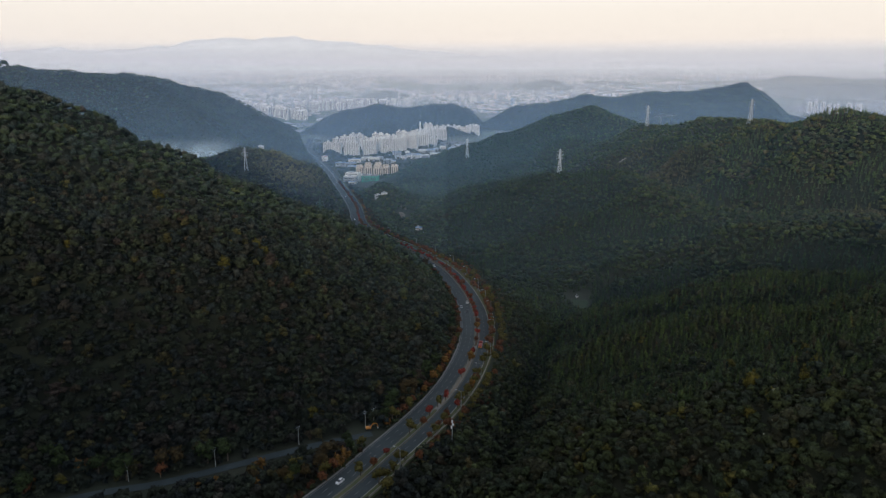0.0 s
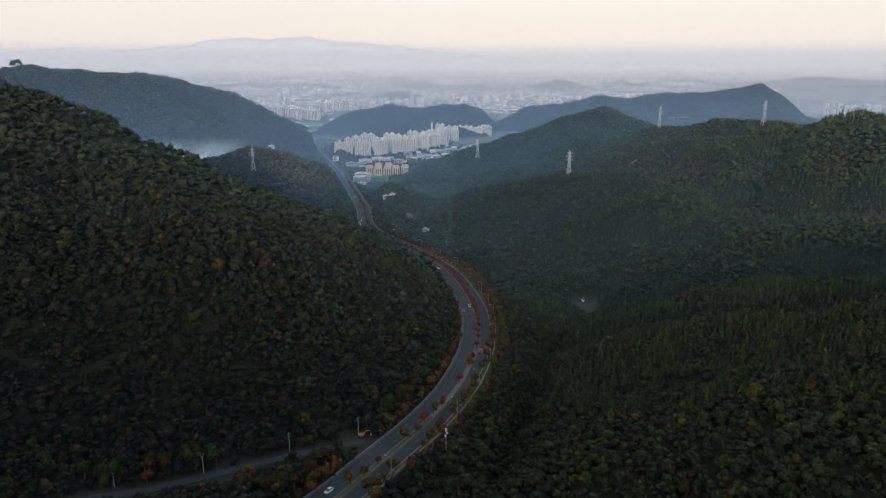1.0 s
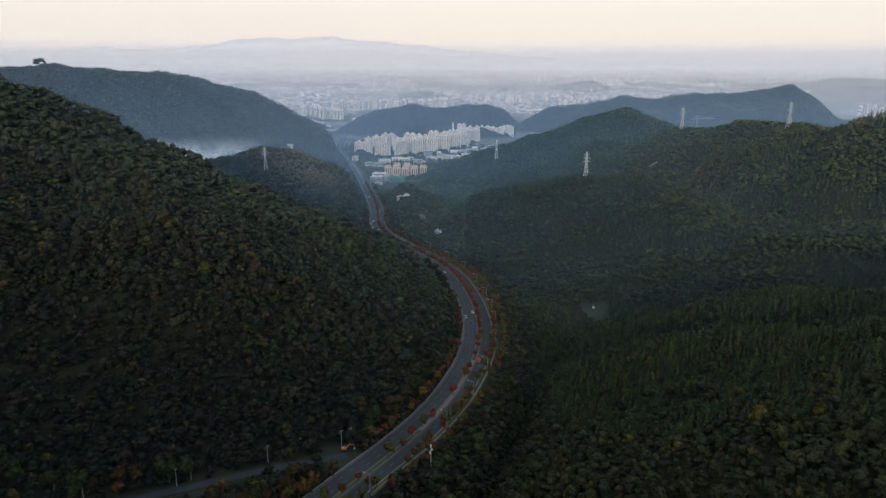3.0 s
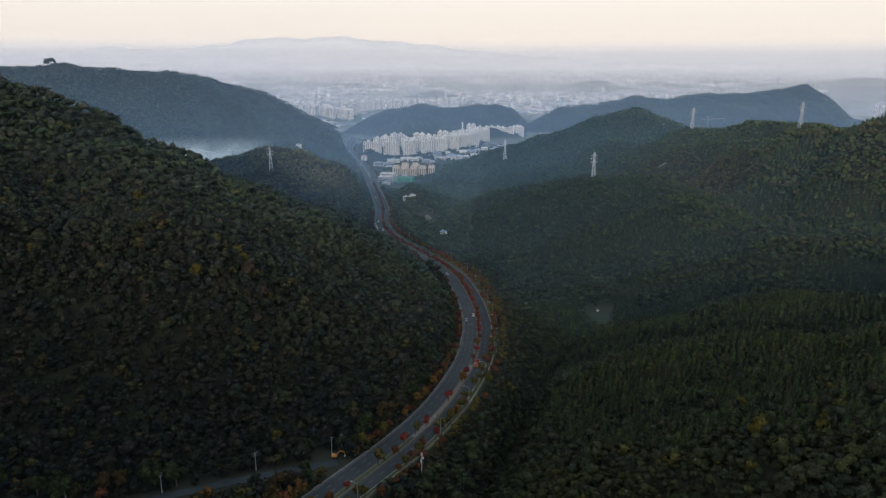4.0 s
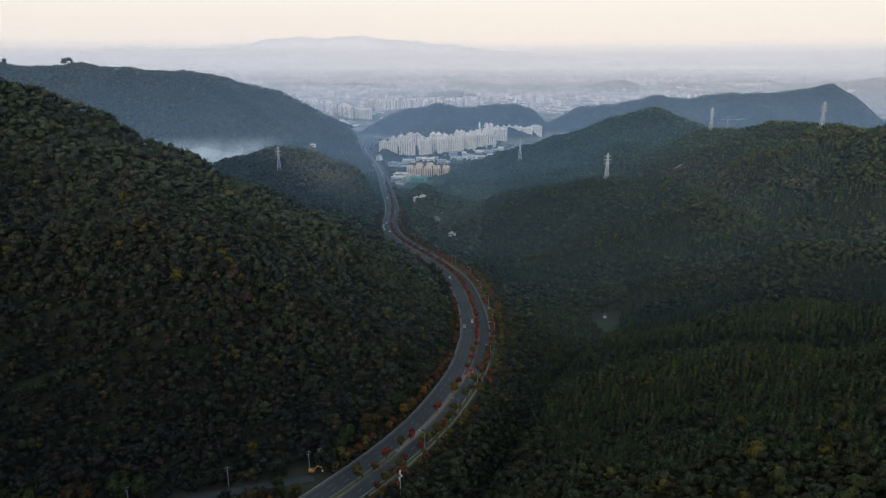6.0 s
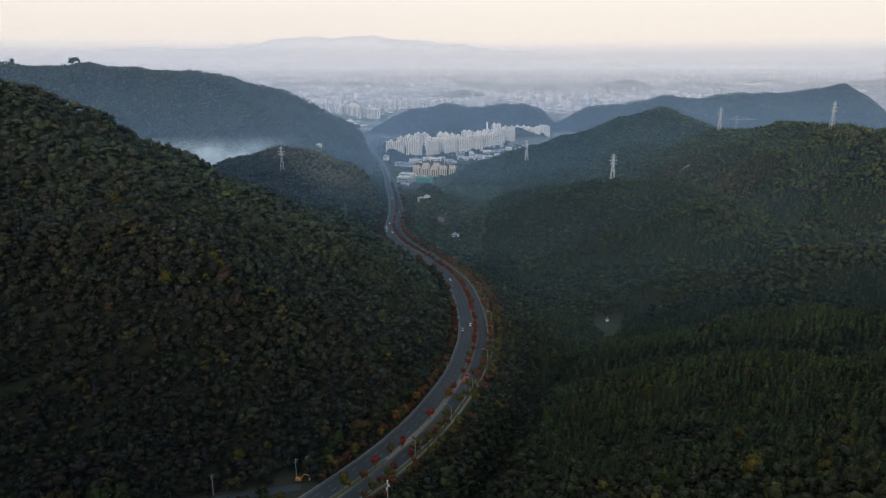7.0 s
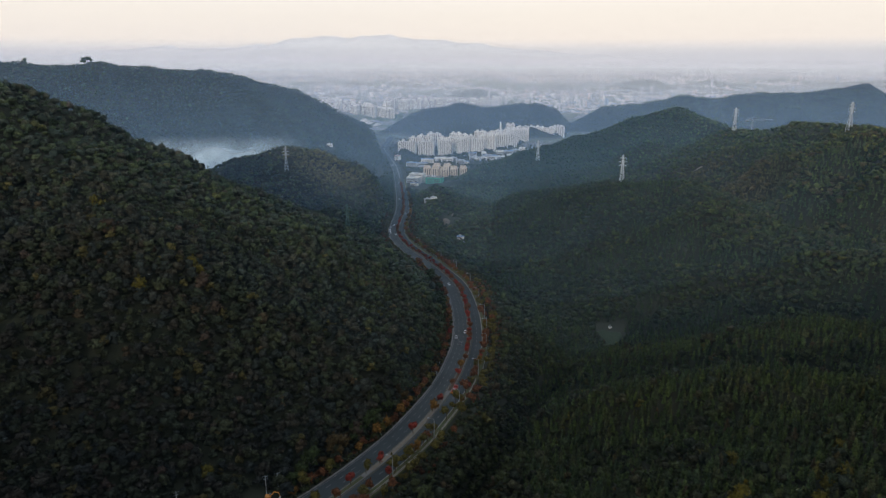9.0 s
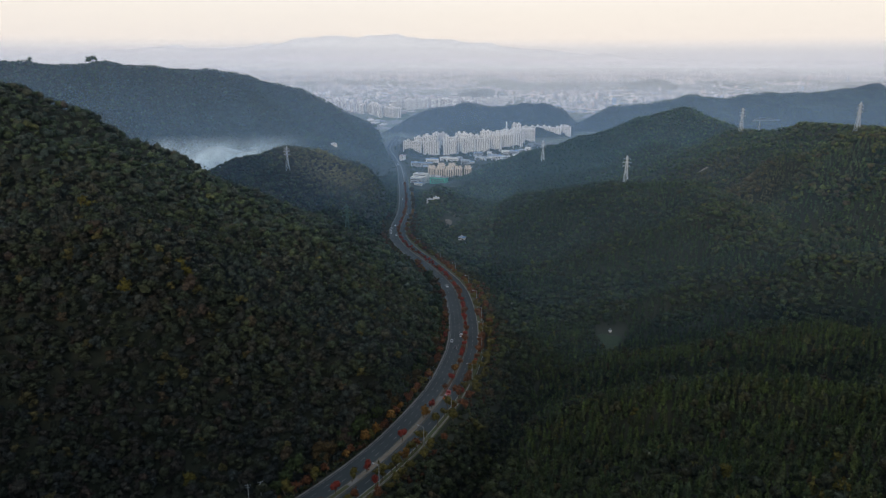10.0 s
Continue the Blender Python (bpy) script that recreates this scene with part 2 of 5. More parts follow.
# ---- building helpers ----
class Build:
    """Gathers boxes, bars and faces into one mesh."""

    def __init__(self):
        self.v, self.f = [], []

    def box(self, x0, y0, z0, x1, y1, z1):
        n = len(self.v)
        self.v += [(x, y, z) for z in (z0, z1) for x, y in ((x0, y0), (x1, y0), (x1, y1), (x0, y1))]
        self.f += [tuple(n + i for i in q) for q in ((3, 2, 1, 0), (4, 5, 6, 7), (0, 1, 5, 4), (1, 2, 6, 5), (2, 3, 7, 6), (3, 0, 4, 7))]
        return self

    def bar(self, a, b, w, w2=None, sides=4):
        a, b = Vector(a), Vector(b)
        q = (b - a).to_track_quat("Z", "Y")
        n = len(self.v)
        for p, r in ((a, w / 2), (b, (w2 if w2 is not None else w) / 2)):
            for i in range(sides):
                t = 6.28319 * (i + 0.5) / sides
                self.v.append(tuple(p + q @ Vector((r * 1.3 * math.cos(t), r * 1.3 * math.sin(t), 0))))
        self.f += [(n + i, n + (i + 1) % sides, n + sides + (i + 1) % sides, n + sides + i) for i in range(sides)]
        self.f += [tuple(n + i for i in reversed(range(sides))), tuple(n + sides + i for i in range(sides))]
        return self

    def strip(self, left, right):
        n, k = len(self.v), len(left)
        self.v += [tuple(p) for p in left] + [tuple(p) for p in right]
        self.f += [(n + i, n + k + i, n + k + i + 1, n + i + 1) for i in range(k - 1)]
        return self

    def mesh(self, name):
        me = bpy.data.meshes.new(name)
        me.from_pydata(self.v, [], self.f)
        me.update()
        return me


def part(name, build, material, parent=None, label=""):
    me = build if isinstance(build, bpy.types.Mesh) else build.mesh(name)
    if not me.materials:
        me.materials.append(material)
    ob = new(name, me)
    if parent:
        ob.parent = parent
    return tagged(ob, label)


def tri_mesh(name, verts, tris, tint=None):
    """A mesh of triangles from arrays, with a tint for each point."""
    me = bpy.data.meshes.new(name)
    me.vertices.add(len(verts))
    me.vertices.foreach_set("co", np.ascontiguousarray(verts, np.float32).ravel())
    me.loops.add(len(tris) * 3)
    me.loops.foreach_set("vertex_index", np.ascontiguousarray(tris, np.int32).ravel())
    me.polygons.add(len(tris))
    me.polygons.foreach_set("loop_start", np.arange(0, len(tris) * 3, 3, dtype=np.int32))
    me.polygons.foreach_set("loop_total", np.full(len(tris), 3, np.int32))
    if tint is not None:
        at = me.attributes.new("tint", "FLOAT_COLOR", "POINT")
        at.data.foreach_set("color", np.c_[tint, np.ones(len(tint))].astype(np.float32).ravel())
    me.update()
    me.validate()
    return me


# ---- ground ----
def ground_material():
    """Forest soil and grass on the hills, fields and built-up grey on the plain."""
    m, n, l, p = nodes_of("ground")
    soil = rgb_mix(n, l, noise_fac(n, l, 0.02), (0.018, 0.024, 0.013), (0.025, 0.027, 0.015))
    city = rgb_mix(n, l, noise_fac(n, l, 0.004, 6, 0.42, 0.58), (0.08, 0.11, 0.07), (0.22, 0.21, 0.20))
    vor = n.new("ShaderNodeTexVoronoi")
    vor.inputs["Scale"].default_value = 0.008
    tc = n.new("ShaderNodeTexCoord")
    l.new(tc.outputs["Object"], vor.inputs["Vector"])
    lots = n.new("ShaderNodeValToRGB")
    tones = [(0.0, (0.13, 0.15, 0.09)), (0.3, (0.09, 0.12, 0.07)), (0.5, (0.22, 0.21, 0.20)), (0.7, (0.17, 0.16, 0.12)), (0.85, (0.26, 0.25, 0.245))]
    lots.color_ramp.interpolation = "CONSTANT"
    while len(lots.color_ramp.elements) < len(tones):
        lots.color_ramp.elements.new(0.5)
    for e, (q, t) in zip(lots.color_ramp.elements, tones):
        e.position, e.color = q, (*t, 1)
    cell = n.new("ShaderNodeSeparateColor")
    l.new(vor.outputs["Color"], cell.inputs[0])
    l.new(cell.outputs[0], lots.inputs[0])
    city = rgb_mix(n, l, 0.6, city, lots.outputs[0])
    sep = n.new("ShaderNodeSeparateXYZ")
    l.new(tc.outputs["Object"], sep.inputs[0])
    mr = n.new("ShaderNodeMapRange")
    mr.inputs["From Min"].default_value, mr.inputs["From Max"].default_value = 1950, 2600
    l.new(sep.outputs["Y"], mr.inputs["Value"])
    # woods keep their soil on the hills that rise from the plain
    flat, out = n.new("ShaderNodeMapRange"), n.new("ShaderNodeMapRange")
    for node, sock, a, b, y0, y1 in ((flat, "Z", 5, 16, 1.0, 0.0), (out, "Y", 3080, 3180, 0.0, 1.0)):
        for k, v in (("From Min", a), ("From Max", b), ("To Min", y0), ("To Max", y1)):
            node.inputs[k].default_value = v
        l.new(sep.outputs[sock], node.inputs["Value"])
    plain, share = n.new("ShaderNodeMath"), n.new("ShaderNodeMath")
    plain.operation, share.operation = "MAXIMUM", "MULTIPLY"
    l.new(flat.outputs[0], plain.inputs[0])
    l.new(out.outputs[0], plain.inputs[1])
    l.new(plain.outputs[0], share.inputs[0])
    l.new(mr.outputs[0], share.inputs[1])
    c = rgb_mix(n, l, share.outputs[0], soil, city)
    l.new(c, p.inputs["Base Color"])
    p.inputs["Roughness"].default_value = 0.95
    return m


M_GROUND = ground_material()
angles = np.radians(np.concatenate([np.arange(-180, -48, 4.0), np.arange(-48, 48, 0.4), np.arange(48, 180, 4.0)]))
radii = np.concatenate([[0.01, 20.0, 40.0], 60 * 1.0165 ** np.arange(0, 245), 3350 * 1.09 ** np.arange(0, 34)])
ga, gr = np.meshgrid(angles, radii)
gx, gy = EYE[0] + gr * np.sin(ga), EYE[1] + gr * np.cos(ga)
gz = height(gx, gy) * np.clip((5200 - gr) / 1500, 0, 1)
gx, gy, gz, _ = squeeze(gx, gy, gz)
na, nr = len(angles), len(radii)
idx = np.arange(nr * na).reshape(nr, na)
a, b, c, d = idx[:-1], np.roll(idx, -1, 1)[:-1], np.roll(idx, -1, 1)[1:], idx[1:]
tris = np.concatenate([np.stack([a, c, b], -1).reshape(-1, 3), np.stack([a, d, c], -1).reshape(-1, 3)])
ground_mesh = tri_mesh("ground", np.stack([gx, gy, gz], -1).reshape(-1, 3), tris)
ground = part("ground", ground_mesh, M_GROUND, None, "wooded hills, dark valley and hazy city plain")
tagged(ground, category="ground", kind="structure")
ground_mesh.polygons.foreach_set("use_smooth", np.ones(len(ground_mesh.polygons), bool))


def far_range(name, depth, x0, x1, tops, label, material=None):
    """A mountain range far over the plain: a long ridge with spurs, drawn in with the rest of the distance."""
    xs = np.linspace(x0, x1, 220)
    u = np.linspace(0, 1, len(tops))
    crest = np.interp(np.linspace(0, 1, 220), u, tops) + (34 if depth > 20000 else 5) * roll(xs / depth * 2400, xs * 0 + depth)
    rows = []
    for k, share in ((-0.16, 0.0), (-0.10, 0.35), (-0.05, 0.72), (0.0, 1.0), (0.08, 0.4), (0.14, 0.0)):
        rows.append((xs, depth * (1 + k) + 0 * xs + depth * 0.02 * np.sin(xs / depth * 40), np.maximum(0, crest) * share - 20))
    x, y, z = (np.array(v) for v in zip(*rows))
    x, y, z, _ = squeeze(x, y, z)
    k = np.arange(x.size).reshape(x.shape)
    a, b, c, d = k[:-1, :-1], k[:-1, 1:], k[1:, 1:], k[1:, :-1]
    tris = np.concatenate([np.stack([a, b, c], -1).reshape(-1, 3), np.stack([a, c, d], -1).reshape(-1, 3)])
    ob = part(name, tri_mesh(name, np.stack([x, y, z], -1).reshape(-1, 3), tris), material or M_GROUND_HILL, None, label)
    return tagged(ob, category="mountain", kind="structure")


M_GROUND_HILL = surface("far_woods", (0.05, 0.065, 0.04), (0.07, 0.08, 0.05), 0.004, 0.95, fine=0.03)
# the range's own surface glows, so haze is painted into it
M_GLOW_RANGE = surface("range_with_haze_glow", (0.05, 0.065, 0.06), (0.09, 0.10, 0.09), 0.004, 0.95, fine=0.03)
range_nodes = M_GLOW_RANGE.node_tree.nodes
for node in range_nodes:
    if node.type == "BSDF_PRINCIPLED":      # emission in place of hazy air before the range
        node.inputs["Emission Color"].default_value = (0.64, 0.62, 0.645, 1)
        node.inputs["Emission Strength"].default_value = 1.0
far_range("backdrop_mountains", 26000, -22000, 10000, [400, 450, 600, 820, 640, 900, 1150, 1170, 960, 660, 480, 300, 200, 150, 100], "mountain range with painted haze glow beyond the city", M_GLOW_RANGE)
far_range("backdrop_hills", 8000, 2300, 6800, [0, 40, 80, 117, 80, 60, 75, 90, 70], "pale blue hills beyond the plain")

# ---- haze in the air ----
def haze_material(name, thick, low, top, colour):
    """Haze as tinted sheet: mostly clear, thickest near the plain, gone at the top."""
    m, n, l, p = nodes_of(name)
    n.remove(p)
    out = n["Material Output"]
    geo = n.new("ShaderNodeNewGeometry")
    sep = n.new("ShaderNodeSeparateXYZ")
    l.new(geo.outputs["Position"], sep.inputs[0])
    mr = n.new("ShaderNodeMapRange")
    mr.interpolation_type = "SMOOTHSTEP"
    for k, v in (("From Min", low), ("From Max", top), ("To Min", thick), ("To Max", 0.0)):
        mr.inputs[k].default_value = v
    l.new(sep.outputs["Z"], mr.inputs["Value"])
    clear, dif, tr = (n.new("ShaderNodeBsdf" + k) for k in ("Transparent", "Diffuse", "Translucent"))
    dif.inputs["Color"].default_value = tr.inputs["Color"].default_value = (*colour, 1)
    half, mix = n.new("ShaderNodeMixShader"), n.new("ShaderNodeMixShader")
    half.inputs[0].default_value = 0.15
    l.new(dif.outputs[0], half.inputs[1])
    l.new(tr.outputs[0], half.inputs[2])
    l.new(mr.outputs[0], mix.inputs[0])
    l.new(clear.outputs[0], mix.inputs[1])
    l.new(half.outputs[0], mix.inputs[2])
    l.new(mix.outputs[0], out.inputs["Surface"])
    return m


# blue and pale light of the haze, put into the sheets' own colour
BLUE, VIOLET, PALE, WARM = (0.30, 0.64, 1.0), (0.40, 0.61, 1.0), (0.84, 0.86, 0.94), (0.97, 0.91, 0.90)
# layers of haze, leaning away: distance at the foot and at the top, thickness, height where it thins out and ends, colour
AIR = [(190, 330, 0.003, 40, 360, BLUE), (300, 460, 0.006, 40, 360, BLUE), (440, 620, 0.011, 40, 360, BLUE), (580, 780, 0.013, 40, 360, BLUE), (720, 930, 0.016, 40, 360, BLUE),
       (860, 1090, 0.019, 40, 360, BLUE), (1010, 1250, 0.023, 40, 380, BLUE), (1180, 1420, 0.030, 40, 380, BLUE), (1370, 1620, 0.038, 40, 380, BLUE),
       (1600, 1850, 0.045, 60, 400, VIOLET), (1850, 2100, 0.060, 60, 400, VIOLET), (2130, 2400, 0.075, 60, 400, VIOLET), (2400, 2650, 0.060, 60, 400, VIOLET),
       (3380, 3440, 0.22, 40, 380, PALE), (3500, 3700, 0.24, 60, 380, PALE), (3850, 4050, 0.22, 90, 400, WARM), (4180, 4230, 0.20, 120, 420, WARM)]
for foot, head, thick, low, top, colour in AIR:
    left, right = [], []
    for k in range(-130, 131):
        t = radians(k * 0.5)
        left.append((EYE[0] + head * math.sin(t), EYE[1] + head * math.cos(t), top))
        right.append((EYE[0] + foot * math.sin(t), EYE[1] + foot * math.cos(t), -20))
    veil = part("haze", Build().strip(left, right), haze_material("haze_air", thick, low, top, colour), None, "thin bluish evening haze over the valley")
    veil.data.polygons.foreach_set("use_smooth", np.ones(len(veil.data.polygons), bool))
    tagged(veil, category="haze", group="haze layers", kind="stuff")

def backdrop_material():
    """An emissive sheet standing in for hazy distance, thinning out upwards into the sky."""
    m, n, l, p = nodes_of("haze_glow_sheet")
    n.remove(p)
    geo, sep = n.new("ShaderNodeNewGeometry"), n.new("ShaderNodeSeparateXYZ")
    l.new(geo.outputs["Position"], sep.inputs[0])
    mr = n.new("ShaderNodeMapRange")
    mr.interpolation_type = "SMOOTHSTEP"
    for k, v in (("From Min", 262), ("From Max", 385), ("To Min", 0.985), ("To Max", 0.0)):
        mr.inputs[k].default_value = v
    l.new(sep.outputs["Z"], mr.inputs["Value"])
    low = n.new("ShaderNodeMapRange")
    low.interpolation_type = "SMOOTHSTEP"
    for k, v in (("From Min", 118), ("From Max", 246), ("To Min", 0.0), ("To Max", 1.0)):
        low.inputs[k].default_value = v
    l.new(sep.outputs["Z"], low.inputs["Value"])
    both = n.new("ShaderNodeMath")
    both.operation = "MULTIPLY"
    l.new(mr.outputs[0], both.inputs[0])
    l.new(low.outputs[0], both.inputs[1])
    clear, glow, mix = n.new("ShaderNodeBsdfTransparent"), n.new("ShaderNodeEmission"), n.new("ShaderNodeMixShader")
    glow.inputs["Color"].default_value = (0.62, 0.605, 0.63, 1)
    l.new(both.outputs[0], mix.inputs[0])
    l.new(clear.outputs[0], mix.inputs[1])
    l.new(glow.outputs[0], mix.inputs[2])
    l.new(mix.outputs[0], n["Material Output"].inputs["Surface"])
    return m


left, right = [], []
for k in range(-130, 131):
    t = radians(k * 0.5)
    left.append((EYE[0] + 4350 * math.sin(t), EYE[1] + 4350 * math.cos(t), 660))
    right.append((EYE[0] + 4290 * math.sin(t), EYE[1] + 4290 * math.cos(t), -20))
backdrop = part("backdrop_glow", Build().strip(left, right), backdrop_material(), None, "glowing sheet in place of pale pink horizon haze")
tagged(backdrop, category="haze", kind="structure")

# ---- roads ----
def offset_line(line, off, lift=0.0):
    t = np.gradient(line[:, :2], axis=0)
    t /= np.linalg.norm(t, axis=1)[:, None]
    off = np.broadcast_to(off, len(line))
    return np.c_[line[:, 0] + t[:, 1] * off, line[:, 1] - t[:, 0] * off, line[:, 2] + lift]


def ribbon(line, a, b, z0, z1=None):
    """A strip along the line between two offsets; with two heights it is a raised slab."""
    bd = Build()
    if z1 is None:
        return bd.strip(offset_line(line, a, z0), offset_line(line, b, z0))
    bd.strip(offset_line(line, a, z1), offset_line(line, b, z1))
    bd.strip(offset_line(line, a, z0), offset_line(line, a, z1))
    bd.strip(offset_line(line, b, z1), offset_line(line, b, z0))
    return bd


road = part("road", ribbon(ROAD, -10.9, 8.6, 0.0), M_ASPHALT, None, "grey asphalt dual carriageway winding through the valley")
tagged(road, category="road", kind="structure")
side_road = part("side_road", ribbon(SIDE_ROAD, -2.4, 2.4, -0.02), M_ASPHALT, None, "narrow asphalt side road at the wood's edge")
tagged(side_road, category="road", kind="structure")
median = part("median", ribbon(ROAD, -1.2, 1.2, -0.05, 0.3), M_CONCRETE, None, "raised concrete median between the carriageways")
tagged(median, category="kerb", kind="structure")

# ---- woods ----
def crown(seed, level, leaves, squash=0.85, rough=0.13):
    """Points and triangles of one lumpy crown, about 2 across, standing on 0."""
    r = random.Random(seed)
    bm = bmesh.new()
    bmesh.ops.create_icosphere(bm, subdivisions=level, radius=1.0)
    lumps = [(Vector((r.gauss(0, 1), r.gauss(0, 1), r.gauss(0.3, 0.8))).normalized(), r.uniform(0.12, 0.45)) for _ in range(8)]
    for v in bm.verts:
        d = v.co.normalized()
        k = 0.66 + sum(a * max(0, d.dot(u) - 0.6) * 2.6 for u, a in lumps) + r.uniform(-rough, rough)
        k *= 1.0 - 0.28 * max(0, d.z)
        v.co = Vector((d.x * k, d.y * k, d.z * k * squash + 0.9))
    pts = [tuple(v.co) for v in bm.verts]
    bmesh.ops.triangulate(bm, faces=bm.faces[:])
    bm.verts.index_update()
    tri = [tuple(v.index for v in f.verts) for f in bm.faces]
    tri = [t for t in tri if max(pts[i][2] for i in t) > 0.55]
    base = [Vector(p) for p in pts]
    bm.free()
    for _ in range(leaves):
        c = r.choice(base)
        if c.z < 0.5:
            continue
        d = (c - Vector((0, 0, 0.85))).normalized()
        u = Vector((r.gauss(0, 1), r.gauss(0, 1), r.gauss(0, 1))).cross(d).normalized()
        w = (d.cross(u) + d * r.uniform(-0.9, 0.9)).normalized()
        u = (u + d * r.uniform(-0.5, 0.5)).normalized()
        c = c + d * r.uniform(-0.02, 0.24) + u * r.uniform(-0.2, 0.2) + w * r.uniform(-0.2, 0.2)
        s, lean = r.uniform(0.13, 0.33), d * r.uniform(-0.2, 0.12)
        n = len(pts)
        pts += [tuple(c - u * s * 1.1 - w * s * 0.5), tuple(c + w * s * 1.2 + lean), tuple(c + u * s * 1.1 - w * s * 0.6 + lean * 0.5)]
        tri.append((n, n + 1, n + 2))
    return np.array(pts), np.array(tri)


def clump_tree(seed, blobs, leaves):
    """A broad crown of several lumps with ragged leaves."""
    r = random.Random(seed)
    vs, ts, n = [], [], 0
    for k in range(blobs):
        p, t = crown(seed * 31 + k, 1, leaves // blobs, 0.8, 0.24)
        a, far = 6.283 * k / blobs + r.uniform(-0.5, 0.5), 0.0 if k == 0 else r.uniform(0.32, 0.60)
        q = p * r.uniform(0.40, 0.60) * (1, 1, r.uniform(0.85, 1.2))
        vs.append(q + (far * math.cos(a), far * math.sin(a), (0.75 if k == 0 else r.uniform(0.1, 0.6))))
        ts.append(t + n)
        n += len(p)
    return np.concatenate(vs), np.concatenate(ts)


def pine_tree(seed, tiers, leaves):
    """A narrow ragged conifer: jagged tiers of boughs that shrink upwards."""
    r = random.Random(seed)
    pts, tri = [], []
    for k in range(tiers):
        u = k / tiers
        base, reach, tip = 0.25 + 1.35 * u, 0.82 * (1 - 0.72 * u), 0.25 + 1.35 * u + 1.2 / tiers + 0.2
        n, m = len(pts), 8
        pts.append((r.uniform(-0.05, 0.05), r.uniform(-0.05, 0.05), tip))
        for i in range(m):
            t = 6.2832 * (i + r.uniform(-0.2, 0.2)) / m
            q = reach * (r.uniform(0.75, 1.1) if i % 2 else r.uniform(0.45, 0.7))
            pts.append((q * math.cos(t), q * math.sin(t), base + r.uniform(-0.12, 0.1) + (0.14 if i % 2 == 0 else 0)))
        tri += [(n, n + 1 + i, n + 1 + (i + 1) % m) for i in range(m)]
    for _ in range(leaves):
        u, t = r.uniform(0, 0.9), r.uniform(0, 6.283)
        q, z, a = 0.8 * (1 - 0.75 * u), 0.35 + 1.5 * u, r.uniform(0.10, 0.2)
        c = Vector((q * math.cos(t), q * math.sin(t), z))
        d = Vector((math.cos(t), math.sin(t), r.uniform(-0.4, 0.6))) * a
        w = Vector((-math.sin(t), math.cos(t), r.uniform(-0.3, 0.3))) * a
        n = len(pts)
        pts += [tuple(c - d), tuple(c + w), tuple(c + d * 1.2)]
        tri.append((n, n + 1, n + 2))
    return np.array(pts), np.array(tri)


def scatter(name, spots, sizes, tall, tints, forms, label, seed):
    """One mesh of many crowns: spots (n,3), radius, height factor and tint of each."""
    r = np.random.RandomState(seed)
    kind = r.randint(0, len(forms), len(spots))
    vs, ts, cs, n = [], [], [], 0
    for k, (p, t) in enumerate(forms):
        at = np.where(kind == k)[0]
        th = r.uniform(0, 6.28, len(at))
        co, si = np.cos(th)[:, None], np.sin(th)[:, None]
        s = sizes[at][:, None]
        v = np.stack([(p[:, 0] * co - p[:, 1] * si) * s, (p[:, 0] * si + p[:, 1] * co) * s, p[:, 2] * s * tall[at][:, None]], -1) + spots[at][:, None]
        vs.append(v.reshape(-1, 3))
        ts.append((t[None] + (n + np.arange(len(at)) * len(p))[:, None, None]).reshape(-1, 3))
        cs.append(np.repeat(tints[at], len(p), 0))
        n += len(at) * len(p)
    ob = part(name, tri_mesh(name, np.concatenate(vs), np.concatenate(ts), np.concatenate(cs)), M_LEAF, None, label)
    return tagged(ob, category="trees", kind="stuff")


GREENS = [(0.031, 0.043, 0.0215), (0.038, 0.049, 0.0235), (0.034, 0.040, 0.0265), (0.045, 0.056, 0.0235), (0.042, 0.043, 0.0255), (0.028, 0.038, 0.0265)]
AUTUMN = [(0.074, 0.069, 0.021), (0.062, 0.050, 0.023), (0.054, 0.042, 0.025), (0.080, 0.076, 0.022), (0.050, 0.045, 0.025)]


def spread(near, far, gap, seed, flank=43, steep=0.0):
    """Uneven spots on the wooded slopes between two distances from the flight."""
    r = np.random.RandomState(seed)
    k = int(far / gap) + 2
    i, j = np.meshgrid(np.arange(-k, k), np.arange(0, k + int(60 / gap) + 1))
    x = EYE[0] + (i + r.uniform(-0.46, 0.46, i.shape)) * gap
    y = EYE[1] - 60 + (j + r.uniform(-0.46, 0.46, i.shape)) * gap
    x, y = x.ravel(), y.ravel()
    d, t = np.hypot(x - EYE[0], y - EYE[1]), np.degrees(np.arctan2(x - EYE[0], y - EYE[1] + 90))
    ok = (d >= near) & (d < far) & (t > (-38 if far < 600 else -flank)) & (t < 36)
    x, y = x[ok], y[ok]
    z = height(x, y)
    ok = (np.hypot(height(x + 4, y) - z, height(x, y + 4) - z) / 4 >= steep) & (along(ROAD[::2], x, y)[0] > 15.5) & (along(SIDE_ROAD[::2], x, y)[0] > 5.0) & (along(SIDE_ROAD[::2] - (0, 5, 0), x, y)[0] > 5.5)
    ok &= (z > 14) | (y < 1250)
    ok &= (x < 0) & (y < 560) | (along(ROAD[::2], x, y)[0] > 23.0) | (y > 1000)
    for cx, cy, rad in CLEARINGS:
        ok &= np.hypot(x - cx, y - cy) > rad
    return x[ok], y[ok], z[ok]


